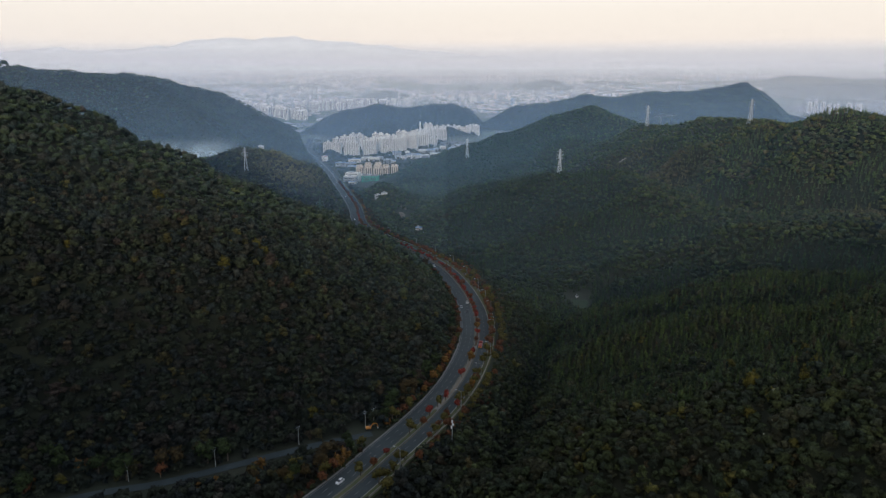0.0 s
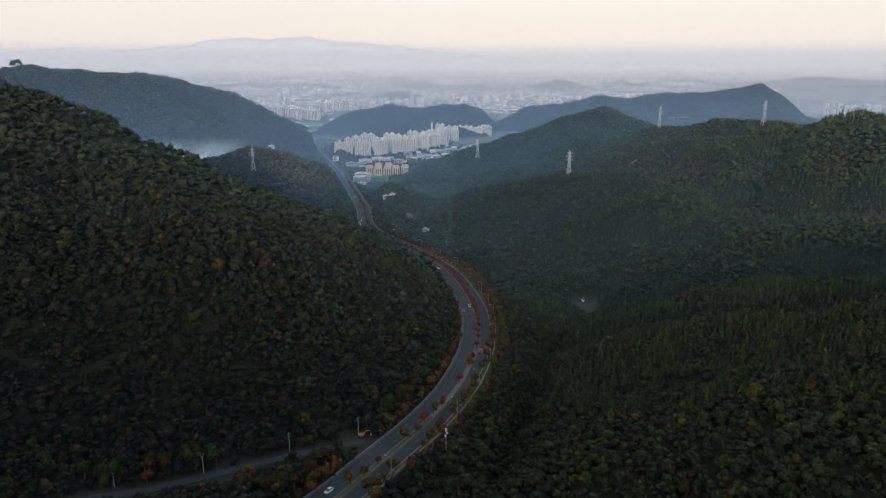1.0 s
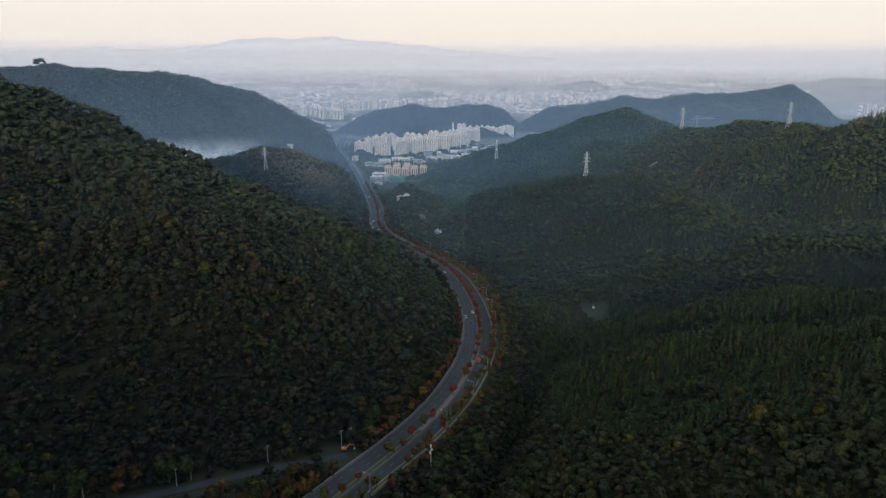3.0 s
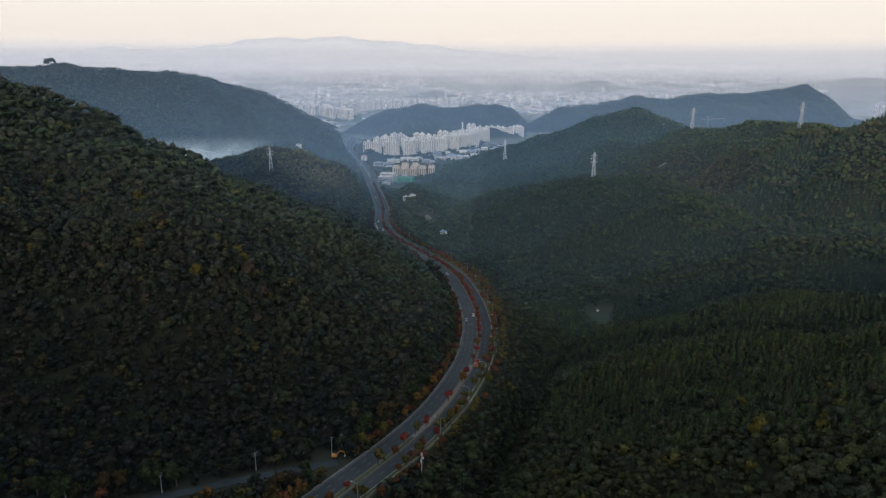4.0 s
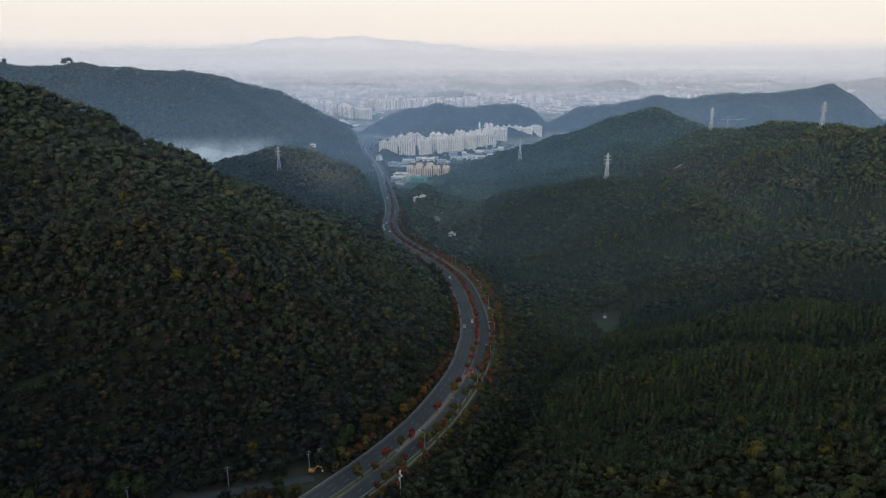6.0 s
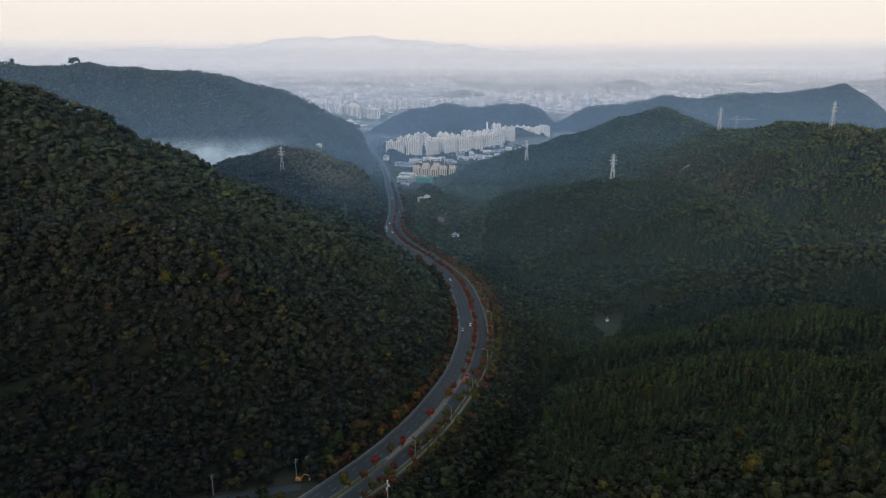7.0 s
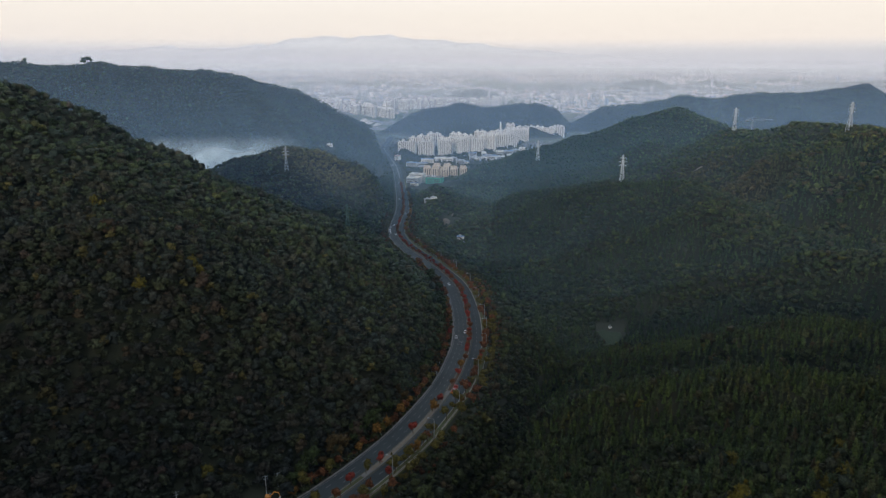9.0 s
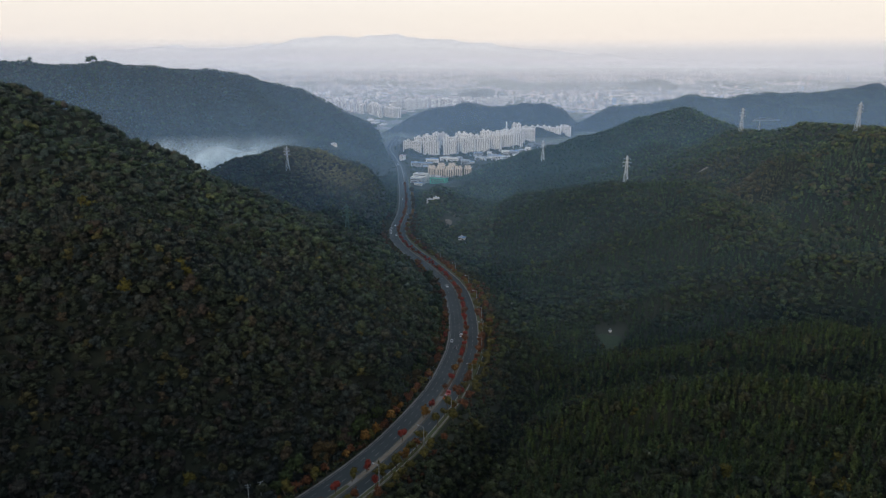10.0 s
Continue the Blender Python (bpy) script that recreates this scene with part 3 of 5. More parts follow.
# where the wood is thin and already brown or golden
DRY_SLOPES = [(-225, 960, 62, 0.5), (308, 890, 42, 0.4), (300, 945, 38, 0.4), (285, 1040, 40, 0.4), (408, 640, 34, 0.5), (440, 880, 90, 0.2), (400, 760, 70, 0.14), (330, 700, 60, 0.1), (-62, 300, 40, 0.08), (-120, 262, 40, 0.08)]
CLEARINGS = [(-140, 1425, 34), (120, 590, 14), (120, 574, 11), (121, 606, 12), (118, 560, 7), (-190, 1400, 45), (-180, 1350, 28), (-276, 930, 9), (45, 1513, 8), (163, 981, 5), (369, 1273, 4), (420, 960, 4), (-146, 770, 7), (-190, 1465, 60), (-165, 1605, 60), (-63, 945, 14), (-62, 1000, 16), (-62, 970, 13), (-108, 1056, 14), (-96, 1044, 10), (-36, 893, 8), (-20, 842, 4), (-40, 292, 9), (275, 1067, 8), (-436, 1600, 16), (-432, 1580, 12)]


def pine_ground(x, y, near=0):
    """Where pines take over: the two green spurs beside the ravine, and patches on the hills beyond."""
    return ((x > 62) & (y + 22 * roll(x * 1.7 + 400, y * 1.7) > 300)) if near < 300 else (roll(x * 1.7 + 400, y * 1.7) > 0.5) & (x > 10)


def wood(name, near, far, gap, size, forms, pines, label, seed, low=1.0, steep=0.0):
    x, y, z = spread(near, far, gap, seed, 43, steep)
    r = np.random.RandomState(seed + 9)
    n = len(x)
    pine = pine_ground(x, y, near) & (r.uniform(0, 1, n) < (0.82 if near < 300 else 1.0))
    s = size * (0.62 + 0.62 * r.uniform(0, 1, n) ** 1.5 + (0.4 if near < 300 else 0.15) * (r.uniform(0, 1, n) < 0.05)) * np.where(pine, 0.85, 1.0)
    tall = np.where(pine, r.uniform(1.15, 1.7, n), r.uniform(0.85, 1.25, n)) * low
    share = 0.03 + 0.05 * np.clip(roll(x * 2.3, y * 2.3 + 900), 0, 2)
    for cx, cy, rad, add in DRY_SLOPES:
        share = share + add * np.exp(-((x - cx) ** 2 + (y - cy) ** 2) / rad ** 2)
    warm = (r.uniform(0, 1, n) < share) & (~pine | (share > 0.25))
    g, a = np.array(GREENS)[r.randint(0, len(GREENS), n)], np.array(AUTUMN)[r.randint(0, len(AUTUMN), n)]
    # haze in the leaf colour: farther greens go bluer, autumn tints duller
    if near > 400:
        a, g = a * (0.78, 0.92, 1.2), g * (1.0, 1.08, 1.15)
    tint = np.where(warm[:, None], a, g) * (r.uniform(0.75, 1.3, n) if near < 400 else r.uniform(0.86, 1.16, n))[:, None]
    tint = np.where(pine[:, None], tint * ((1.2, 1.34, 1.15) if near < 400 else (0.92, 1.0, 1.0)), tint)
    # left slopes tinted darker near, paler and bluer farther, for shade and haze
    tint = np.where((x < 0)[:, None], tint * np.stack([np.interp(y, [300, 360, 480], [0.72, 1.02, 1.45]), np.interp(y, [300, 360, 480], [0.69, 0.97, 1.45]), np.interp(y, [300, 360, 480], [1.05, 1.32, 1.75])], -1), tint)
    # right ridge tinted paler and warmer to look sunlit
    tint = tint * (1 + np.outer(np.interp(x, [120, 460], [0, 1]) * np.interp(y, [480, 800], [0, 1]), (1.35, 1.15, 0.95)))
    rise = np.minimum(4.0, gap * 0.6)
    gx, gy = (height(x + 4, y) - z) / 4, (height(x, y + 4) - z) / 4
    spots = np.stack([x - 0.8 * gx, y - 0.8 * gy, z + rise * r.uniform(0.0, 0.45, n) - 0.5 + 1.0 * np.hypot(gx, gy)], -1)
    # dry, grey-brown brush; the knoll's is golden, brightened in place of sunlight
    for k, (cx, cy, rad, add) in enumerate(DRY_SLOPES[:5]):
        dry = (0.75 * np.exp(-((x - cx) ** 2 + (y - cy) ** 2) / (0.8 * rad) ** 2))[:, None]
        tint = tint * (1 - dry) + dry * np.array((0.16, 0.145, 0.062) if k == 0 else (0.098, 0.082, 0.054)) * r.uniform(0.7, 1.25, n)[:, None]
    deep = (270 - z) / np.maximum(np.hypot(x, y), np.hypot(x - 73, y - 82)) > 0.78       # the valley floor below the flight
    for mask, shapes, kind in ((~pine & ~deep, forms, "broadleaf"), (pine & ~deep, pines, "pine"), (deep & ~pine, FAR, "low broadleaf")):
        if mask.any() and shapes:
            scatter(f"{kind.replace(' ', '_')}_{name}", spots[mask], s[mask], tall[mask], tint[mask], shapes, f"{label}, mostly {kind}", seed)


FINE = [clump_tree(k, 4, 66) for k in range(14)]
FINE_PINE = [pine_tree(60 + k, 4, 9) for k in range(8)]
MID = [crown(20 + k, 1, 4, 0.75, 0.30) for k in range(10)]
MID_PINE = [pine_tree(80 + k, 2, 3) for k in range(6)]
FAR = [crown(40 + k, 1, 0, 0.8, 0.26) for k in range(6)]


def tuft(seed):
    """A distant crown: a small uneven lump."""
    r = random.Random(seed)
    ring = [(r.uniform(0.6, 1.0) * math.cos(t), r.uniform(0.6, 1.0) * math.sin(t), r.uniform(0.35, 0.75)) for t in (0.2, 1.5, 2.7, 4.0, 5.2)]
    pts = ring + [(r.uniform(-0.25, 0.25), r.uniform(-0.25, 0.25), r.uniform(1.05, 1.4)), (0, 0, -0.4)]
    return np.array(pts), np.array([(i, (i + 1) % 5, 5) for i in range(5)] + [((i + 1) % 5, i, 6) for i in range(5)])


TUFT = [tuft(200 + k) for k in range(8)]
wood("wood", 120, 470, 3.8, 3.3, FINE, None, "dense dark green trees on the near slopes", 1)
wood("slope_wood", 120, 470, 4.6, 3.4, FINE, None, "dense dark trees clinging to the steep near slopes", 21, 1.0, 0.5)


def pine_wood():
    """Slender pines standing close on the two near spurs."""
    x, y, z = spread(120, 560, 3.2, 77)
    ok = pine_ground(x, y)
    x, y, z = x[ok], y[ok], z[ok]
    r = np.random.RandomState(78)
    n = len(x)
    tint = np.array(GREENS)[r.randint(0, len(GREENS), n)] * (1.2, 1.34, 1.05) * r.uniform(0.8, 1.25, n)[:, None]
    warm = r.uniform(0, 1, n) < 0.025
    tint = np.where(warm[:, None], np.array(AUTUMN)[r.randint(0, len(AUTUMN), n)], tint)
    scatter("pine_wood", np.stack([x, y, z + r.uniform(-0.5, 1.2, n)], -1), r.uniform(1.7, 2.9, n), r.uniform(1.15, 1.75, n), tint, FINE_PINE, "slender green pines crowding the near spurs", 79)


pine_wood()
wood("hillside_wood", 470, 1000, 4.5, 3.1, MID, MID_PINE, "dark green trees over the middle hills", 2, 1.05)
wood("hill_wood", 1000, 1850, 6.1, 3.8, TUFT, TUFT, "trees tinted blue with haze over the farther hills", 3, 0.75)
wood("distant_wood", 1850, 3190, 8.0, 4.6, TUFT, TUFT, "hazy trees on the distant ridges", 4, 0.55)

# ---- the road's furniture ----
M_KERB = surface("pale_kerb", (0.30, 0.28, 0.24), (0.22, 0.20, 0.17), 0.5, 0.9, fine=3)
M_PAVED = surface("sandy_paving", (0.20, 0.165, 0.125), (0.15, 0.125, 0.10), 0.6, 0.9, fine=4)
M_GRASS = surface("verge_grass", (0.050, 0.070, 0.024), (0.085, 0.080, 0.035), 0.3, 0.95, fine=2)
M_LITTER = surface("leaf_litter", (0.090, 0.045, 0.024), (0.070, 0.050, 0.028), 0.25, 0.95, fine=2)
M_FIELD = surface("field_grass", (0.018, 0.036, 0.013), (0.024, 0.040, 0.015), 0.3, 0.95, fine=2)
M_DIRT = surface("bare_earth", (0.15, 0.12, 0.09), (0.08, 0.066, 0.05), 0.12, 0.95, fine=1)
M_POLE = surface("pale_pole_paint", (0.28, 0.29, 0.29), (0.21, 0.22, 0.22), 1.0, 0.6, fine=5)
M_ORANGE = surface("orange_paint", (0.62, 0.26, 0.04), (0.50, 0.20, 0.05), 1.0, 0.5, fine=5)
M_RED = surface("red_paint", (0.30, 0.032, 0.024), (0.24, 0.035, 0.03), 1.0, 0.4, fine=5)
M_WHITE = surface("white_car_paint", (0.78, 0.78, 0.78), (0.70, 0.70, 0.71), 1.0, 0.3, fine=5)
M_SILVER = surface("silver_car_paint", (0.42, 0.44, 0.46), (0.36, 0.38, 0.40), 1.0, 0.3, 0.4, fine=5)
M_BLACK = surface("black_car_paint", (0.03, 0.03, 0.035), (0.045, 0.045, 0.05), 1.0, 0.3, fine=5)
M_TYRE = surface("tyre_rubber", (0.025, 0.025, 0.025), (0.04, 0.04, 0.04), 2.0, 0.9, fine=8)
M_SIGN = surface("sign_face", (0.25, 0.29, 0.34), (0.20, 0.24, 0.29), 0.8, 0.5, fine=4)


def stretch_of(line, y0, y1):
    return line[(line[:, 1] >= y0) & (line[:, 1] <= y1)]


def setting(name, build, material, label, category):
    return tagged(part(name, build, material, None, label), category=category, kind="structure")


def dashes(line, off, on, gap, wide, lift=0.03):
    """Broken lane line: each dash a thin plate on the asphalt."""
    p = offset_line(line, off, lift)
    run = np.concatenate([[0], np.cumsum(np.linalg.norm(np.diff(p, axis=0), axis=1))])
    bd = Build()
    for s0 in np.arange(0, run[-1] - on, on + gap):
        ends = np.array([[np.interp(s, run, p[:, k]) for k in range(3)] for s in (s0, s0 + on)])
        t = ends[1] - ends[0]
        q = np.array([t[1], -t[0], 0]) / np.hypot(t[0], t[1]) * wide / 2
        bd.strip(ends - q, ends + q)
    return bd


near_road = stretch_of(ROAD, 120, 1450)
for off in (-4.3, -7.4):
    setting("lane_line", dashes(near_road, off, 3.0, 5.0, 0.2), M_PAINT, "broken white lane line on the asphalt", "road marking")
setting("lane_line", dashes(near_road, 4.7, 3.0, 5.0, 0.2), M_PAINT, "broken white lane line on the asphalt", "road marking")
for off, mat, word in ((-10.2, M_PAINT, "white"), (8.2, M_PAINT, "white"), (-1.75, M_YELLOW, "yellow"), (1.75, M_YELLOW, "yellow")):
    setting("edge_line", ribbon(near_road, off - 0.11, off + 0.11, 0.03), mat, f"solid {word} line along the carriageway", "road marking")
setting("verge_left", ribbon(ROAD, -11.8, -10.88, -0.06, 0.12), M_CONCRETE, "narrow concrete gutter strip beside the asphalt", "pavement")
setting("verge_right", ribbon(stretch_of(ROAD, 100, 1500), 8.6, 12.2, -0.06, 0.14), M_GRASS, "grass verge strewn with fallen leaves", "verge")
setting("kerb", ribbon(stretch_of(ROAD, 100, 1500), 8.4, 8.65, -0.06, 0.18), M_KERB, "pale concrete kerb along the verge", "kerb")
for y0, y1, mat, words in ((100, 318, M_GRASS, "planted green strip within the median"), (318, 402, M_PAVED, "sandy paving on the median"), (402, 1500, M_LITTER, "rust-red shrub bed within the median")):
    setting("median_bed", ribbon(stretch_of(ROAD, y0, y1 + 5), -0.85, 0.85, 0.2, 0.36), mat, words, "median")


def guard_wall(y0, y1):
    """A low pale concrete barrier in separate lengths, standing along the outer edge of the verge."""
    thing = new("concrete_barrier")
    p = offset_line(stretch_of(ROAD, y0, y1), 11.1, 0.0)
    for a, b in zip(p[:-1], p[1:]):
        t = (b - a) / np.linalg.norm(b - a)
        q = np.array([t[1], -t[0], 0])
        a2, b2 = a + t * 0.08, b - t * 0.08
        bd = Build()
        for w, z0, z1 in ((0.3, -0.3, 0.35), (0.16, 0.35, 1.0)):
            n = len(bd.v)
            bd.v += [tuple(e + q * sgn * w + (0, 0, z)) for z in (z0, z1) for e, sgn in ((a2, -1), (b2, -1), (b2, 1), (a2, 1))]
            bd.f += [tuple(n + i for i in f) for f in ((4, 7, 6, 5), (0, 4, 5, 1), (1, 5, 6, 2), (2, 6, 7, 3), (3, 7, 4, 0))]
        part("barrier_block", bd, M_KERB, thing)
    return tagged(thing, "low pale concrete barrier along the outer verge", "barrier")


guard_wall(240, 430)


def guard_rail(y0, y1, off):
    """Steel beam on posts."""
    thing = new("guard_rail")
    p = offset_line(stretch_of(ROAD, y0, y1), off, 0.0)
    part("beam", Build().strip(p + (0, 0, 0.78), p + (0, 0, 0.48)), M_STEEL, thing)
    post = Build().box(-0.06, -0.06, -0.3, 0.06, 0.06, 0.75).mesh("post")
    for q in p[::2]:
        part("post", post, M_STEEL, thing).location = tuple(q)
    return tagged(thing, "galvanised steel guard rail on short posts", "guard rail")


guard_rail(430, 900, 12.6)
guard_rail(440, 880, -13.9)


def heading(line, y, off=0.0):
    """A place on the line at that y, with the way the line runs."""
    k = int(np.argmin(np.abs(line[:, 1] - y)))
    p = offset_line(line, off)[k]
    t = line[min(k + 1, len(line) - 1)] - line[max(k - 1, 0)]
    return p, math.degrees(math.atan2(t[1], t[0]))


def street_lamp(tall=10.0, arm=2.6):
    thing = new("street_lamp")
    part("base_plate", Build().box(-0.25, -0.25, -0.3, 0.25, 0.25, 0.06), M_STEEL, thing)
    part("pole", Build().bar((0, 0, 0), (0, 0, tall), 0.34, 0.2, 8), M_POLE, thing)
    bd = Build()
    pts = [(0, 0, tall), (0, arm * 0.35, tall + 0.45), (0, arm, tall + 0.6)]
    for a, b in zip(pts, pts[1:]):
        bd.bar(a, b, 0.14, 0.11, 6)
    part("arm", bd, M_POLE, thing)
    head = part("lamp_head", Build().bar((0, arm - 0.1, tall + 0.58), (0, arm + 0.85, tall + 0.64), 0.32, 0.2, 6), M_STEEL, thing)
    part("lens", Build().box(-0.1, arm + 0.05, tall + 0.36, 0.1, arm + 0.7, tall + 0.44), M_SIGN, head)
    return tagged(thing, "slender pale steel street lamp with a curved arm", "street lamp", "street lamps along the road")


lamp = street_lamp()
first = True
for y in (268, 322, 356, 392, 430, 473, 505, 535, 572, 612, 655, 700, 760):
    p, a = heading(ROAD, y, 11.4)
    m = pose(*p, 0, 0, a)
    if first:
        lamp.matrix_basis, first = m, False
    else:
        copy_thing(lamp, m)


def utility_pole(tall):
    """Concrete pole with cross-arms and insulators."""
    thing = new("utility_pole")
    part("pole", Build().bar((0, 0, -0.5), (0, 0, tall), 0.36, 0.2, 8), M_POLE, thing)
    for z, w in ((tall - 0.5, 2.2), (tall - 1.6, 1.6)):
        arm = part("cross_arm", Build().box(-w / 2, -0.06, z - 0.06, w / 2, 0.06, z + 0.06), M_SIGN, thing)
        for x in (-w / 2 + 0.15, w / 2 - 0.15):
            part("insulator", Build().bar((x, 0, z + 0.06), (x, 0, z + 0.30), 0.09, 0.05, 6), M_SIGN, arm)
    return tagged(thing, "pale concrete utility pole with short cross-arms", "utility pole", "poles by the side road")


pole = utility_pole(9.5)
spots = [(-39.8, 298), (-36, 301), (-69, 282), (-102, 264), (-135, 252)]
for k, (x, y) in enumerate(spots):
    z = float(height(x, y))
    m = pose(x, y, z, 0, 0, 25 + 13 * k)
    if k == 0:
        pole.matrix_basis = m
    else:
        copy_thing(pole, m)


def camera_mast(x, y):
    """Mast with pale instrument boxes at its top."""
    z = float(height(x, y))
    thing = new("instrument_mast")
    thing.matrix_basis = pose(x, y, z, 0, 0, 20)
    part("mast", Build().bar((0, 0, -0.5), (0, 0, 12.5), 0.3, 0.2, 8), M_STEEL, thing)
    for px, pz, w, h in ((0.0, 11.6, 0.6, 1.3), (0.5, 10.2, 0.5, 0.7), (-0.35, 8.6, 0.45, 1.0)):
        part("instrument_box", Build().box(px - w / 2, -0.3, pz, px + w / 2, 0.3, pz + h), M_WHITE, thing, "white instrument box")
    part("cross_arm", Build().box(-1.0, -0.05, 10.0, 1.1, 0.05, 10.12), M_STEEL, thing)
    return tagged(thing, "steel mast carrying white instrument boxes above the trees", "mast")


camera_mast(2.4, 283.6)


def road_sign(p, a):
    thing = new("road_sign")
    thing.matrix_basis = pose(*p, 0, 0, a)
    for x in (-1.3, 1.3):
        part("post", Build().bar((0, x, -0.4), (0, x, 3.1), 0.14, 0.12, 8), M_STEEL, thing)
    face = part("panel", Build().box(-0.14, -1.9, 1.3, -0.08, 1.9, 3.3), M_SIGN, thing, "grey-blue sign panel")
    for z, w in ((2.7, 2.4), (2.2, 2.8), (1.75, 1.8)):
        part("text_bar", Build().box(-0.17, -w / 2, z, -0.145, w / 2, z + 0.22), M_WHITE, face)
    return tagged(thing, "wide grey-blue road sign on two posts", "road sign")


road_sign(*heading(ROAD, 428, -13.0))

# ---- vehicles ----
def lofted(sections):
    """A closed body from cross-sections, each (x, half-width, bottom, top)."""
    bd = Build()
    for x, w, z0, z1 in sections:
        c = min(0.12, (z1 - z0) * 0.25)
        bd.v += [(x, -w, z0), (x, w, z0), (x, w, z1 - c), (x, w - c, z1), (x, -w + c, z1), (x, -w, z1 - c)]
    for k in range(len(sections) - 1):
        n = 6 * k
        bd.f += [(n + i, n + (i + 1) % 6, n + 6 + (i + 1) % 6, n + 6 + i) for i in range(6)]
    n = 6 * (len(sections) - 1)
    bd.f += [tuple(reversed(range(6))), tuple(n + i for i in range(6))]
    return bd


def wheels(thing, xs, half, r):
    for x in xs:
        for sgn in (-1, 1):
            w = new("wheel")
            w.parent = thing
            part("tyre", Build().bar((x, sgn * (half - 0.2), r), (x, sgn * (half + 0.02), r), r * 1.55, None, 12), M_TYRE, w)
            part("rim", Build().bar((x, sgn * (half + 0.015), r), (x, sgn * (half + 0.035), r), r * 0.9, None, 10), M_STEEL, w)


def car(paint, label, van=False):
    thing = new("car")
    roof = 1.75 if van else 1.45
    part("body", lofted([(-2.15, 0.75, 0.35, 0.8), (-2.05, 0.86, 0.25, 0.95), (-0.9, 0.88, 0.22, 0.98), (0.9, 0.88, 0.22, 0.95), (1.9, 0.84, 0.25, 0.82), (2.15, 0.72, 0.35, 0.7)]), paint, thing)
    part("cabin", lofted([(-1.9 if van else -1.75, 0.72, 0.9, 0.99), (-1.5 if van else -1.15, 0.68, 0.9, roof), (0.3, 0.68, 0.9, roof), (1.15, 0.74, 0.9, 0.97)]), M_GLASS, thing, "dark glazed cabin")
    part("roof", Build().box(-1.4 if van else -1.05, -0.6, roof - 0.02, 0.28, 0.6, roof + 0.04), paint, thing)
    for y in (-0.58, 0.58):
        part("headlight", Build().box(2.02, y - 0.16, 0.55, 2.17, y + 0.16, 0.68), M_WHITE, thing, "pale headlight")
        part("tail_light", Build().box(-2.17, y - 0.16, 0.6, -2.06, y + 0.16, 0.76), M_RED, thing, "red tail light")
    wheels(thing, (-1.3, 1.35), 0.86, 0.32)
    return tagged(thing, label, "car", "cars on the road")


CARS = {k: car(p, f"small {k} saloon car on the asphalt road") for k, p in (("white", M_WHITE), ("silver", M_SILVER), ("black", M_BLACK))}
placed = set()
for kind, y, off, turn in (("white", 500, -3.0, 180), ("silver", 493, -8.9, 180), ("black", 481, -5.8, 180), ("white", 617, -5.9, 180), ("black", 634, -8.6, 180),
                           ("white", 250, -5.9, 180), ("white", 852, -9.0, 180), ("white", 870, -9.2, 180), ("silver", 886, -9.0, 180), ("white", 905, -6.0, 180), ("white", 838, -3.2, 180),
                           ("silver", 1010, 3.2, 0), ("white", 1180, -5.9, 180), ("black", 1290, 6.3, 0), ("white", 1420, -3.0, 180), ("silver", 1600, 3.2, 0), ("white", 1790, -5.8, 180)):
    p, a = heading(ROAD, y, off)
    m = pose(p[0], p[1], p[2] + 0.02, 0, 0, a + turn)
    if kind in placed:
        copy_thing(CARS[kind], m)
    else:
        CARS[kind].matrix_basis = m
        placed.add(kind)


def truck(p, a):
    thing = new("truck")
    thing.matrix_basis = pose(p[0], p[1], p[2] + 0.02, 0, 0, a)
    part("chassis", Build().box(-3.8, -0.5, 0.55, 3.6, 0.5, 0.85), M_BLACK, thing)
    part("cab", lofted([(2.1, 1.1, 0.7, 2.6), (2.3, 1.15, 0.6, 2.75), (3.5, 1.15, 0.6, 2.7), (3.9, 1.1, 0.6, 1.7)]), M_RED, thing, "bright red cab")
    part("windscreen", Build().box(3.62, -0.95, 1.75, 3.7, 0.95, 2.5), M_GLASS, thing)
    part("load_bed", Build().box(-3.9, -1.2, 0.86, 1.95, 1.2, 1.05), M_RED, thing)
    for y in (-1.2, 1.13):
        part("side_board", Build().box(-3.9, y, 1.05, 1.95, y + 0.07, 1.75), M_RED, thing)
    part("tail_board", Build().box(-3.97, -1.2, 1.05, -3.9, 1.2, 1.75), M_ORANGE, thing)
    part("tarpaulin", lofted([(-3.6, 0.9, 1.05, 1.7), (-3.0, 1.05, 1.05, 2.1), (1.2, 1.05, 1.05, 2.1), (1.8, 0.9, 1.05, 1.7)]), M_RED, thing, "dull red tarpaulin over the load")
    wheels(thing, (-2.6, -1.5, 2.8), 1.18, 0.5)
    return tagged(thing, "red flatbed lorry with a covered load", "truck")


truck(*heading(ROAD, 408, 3.2))


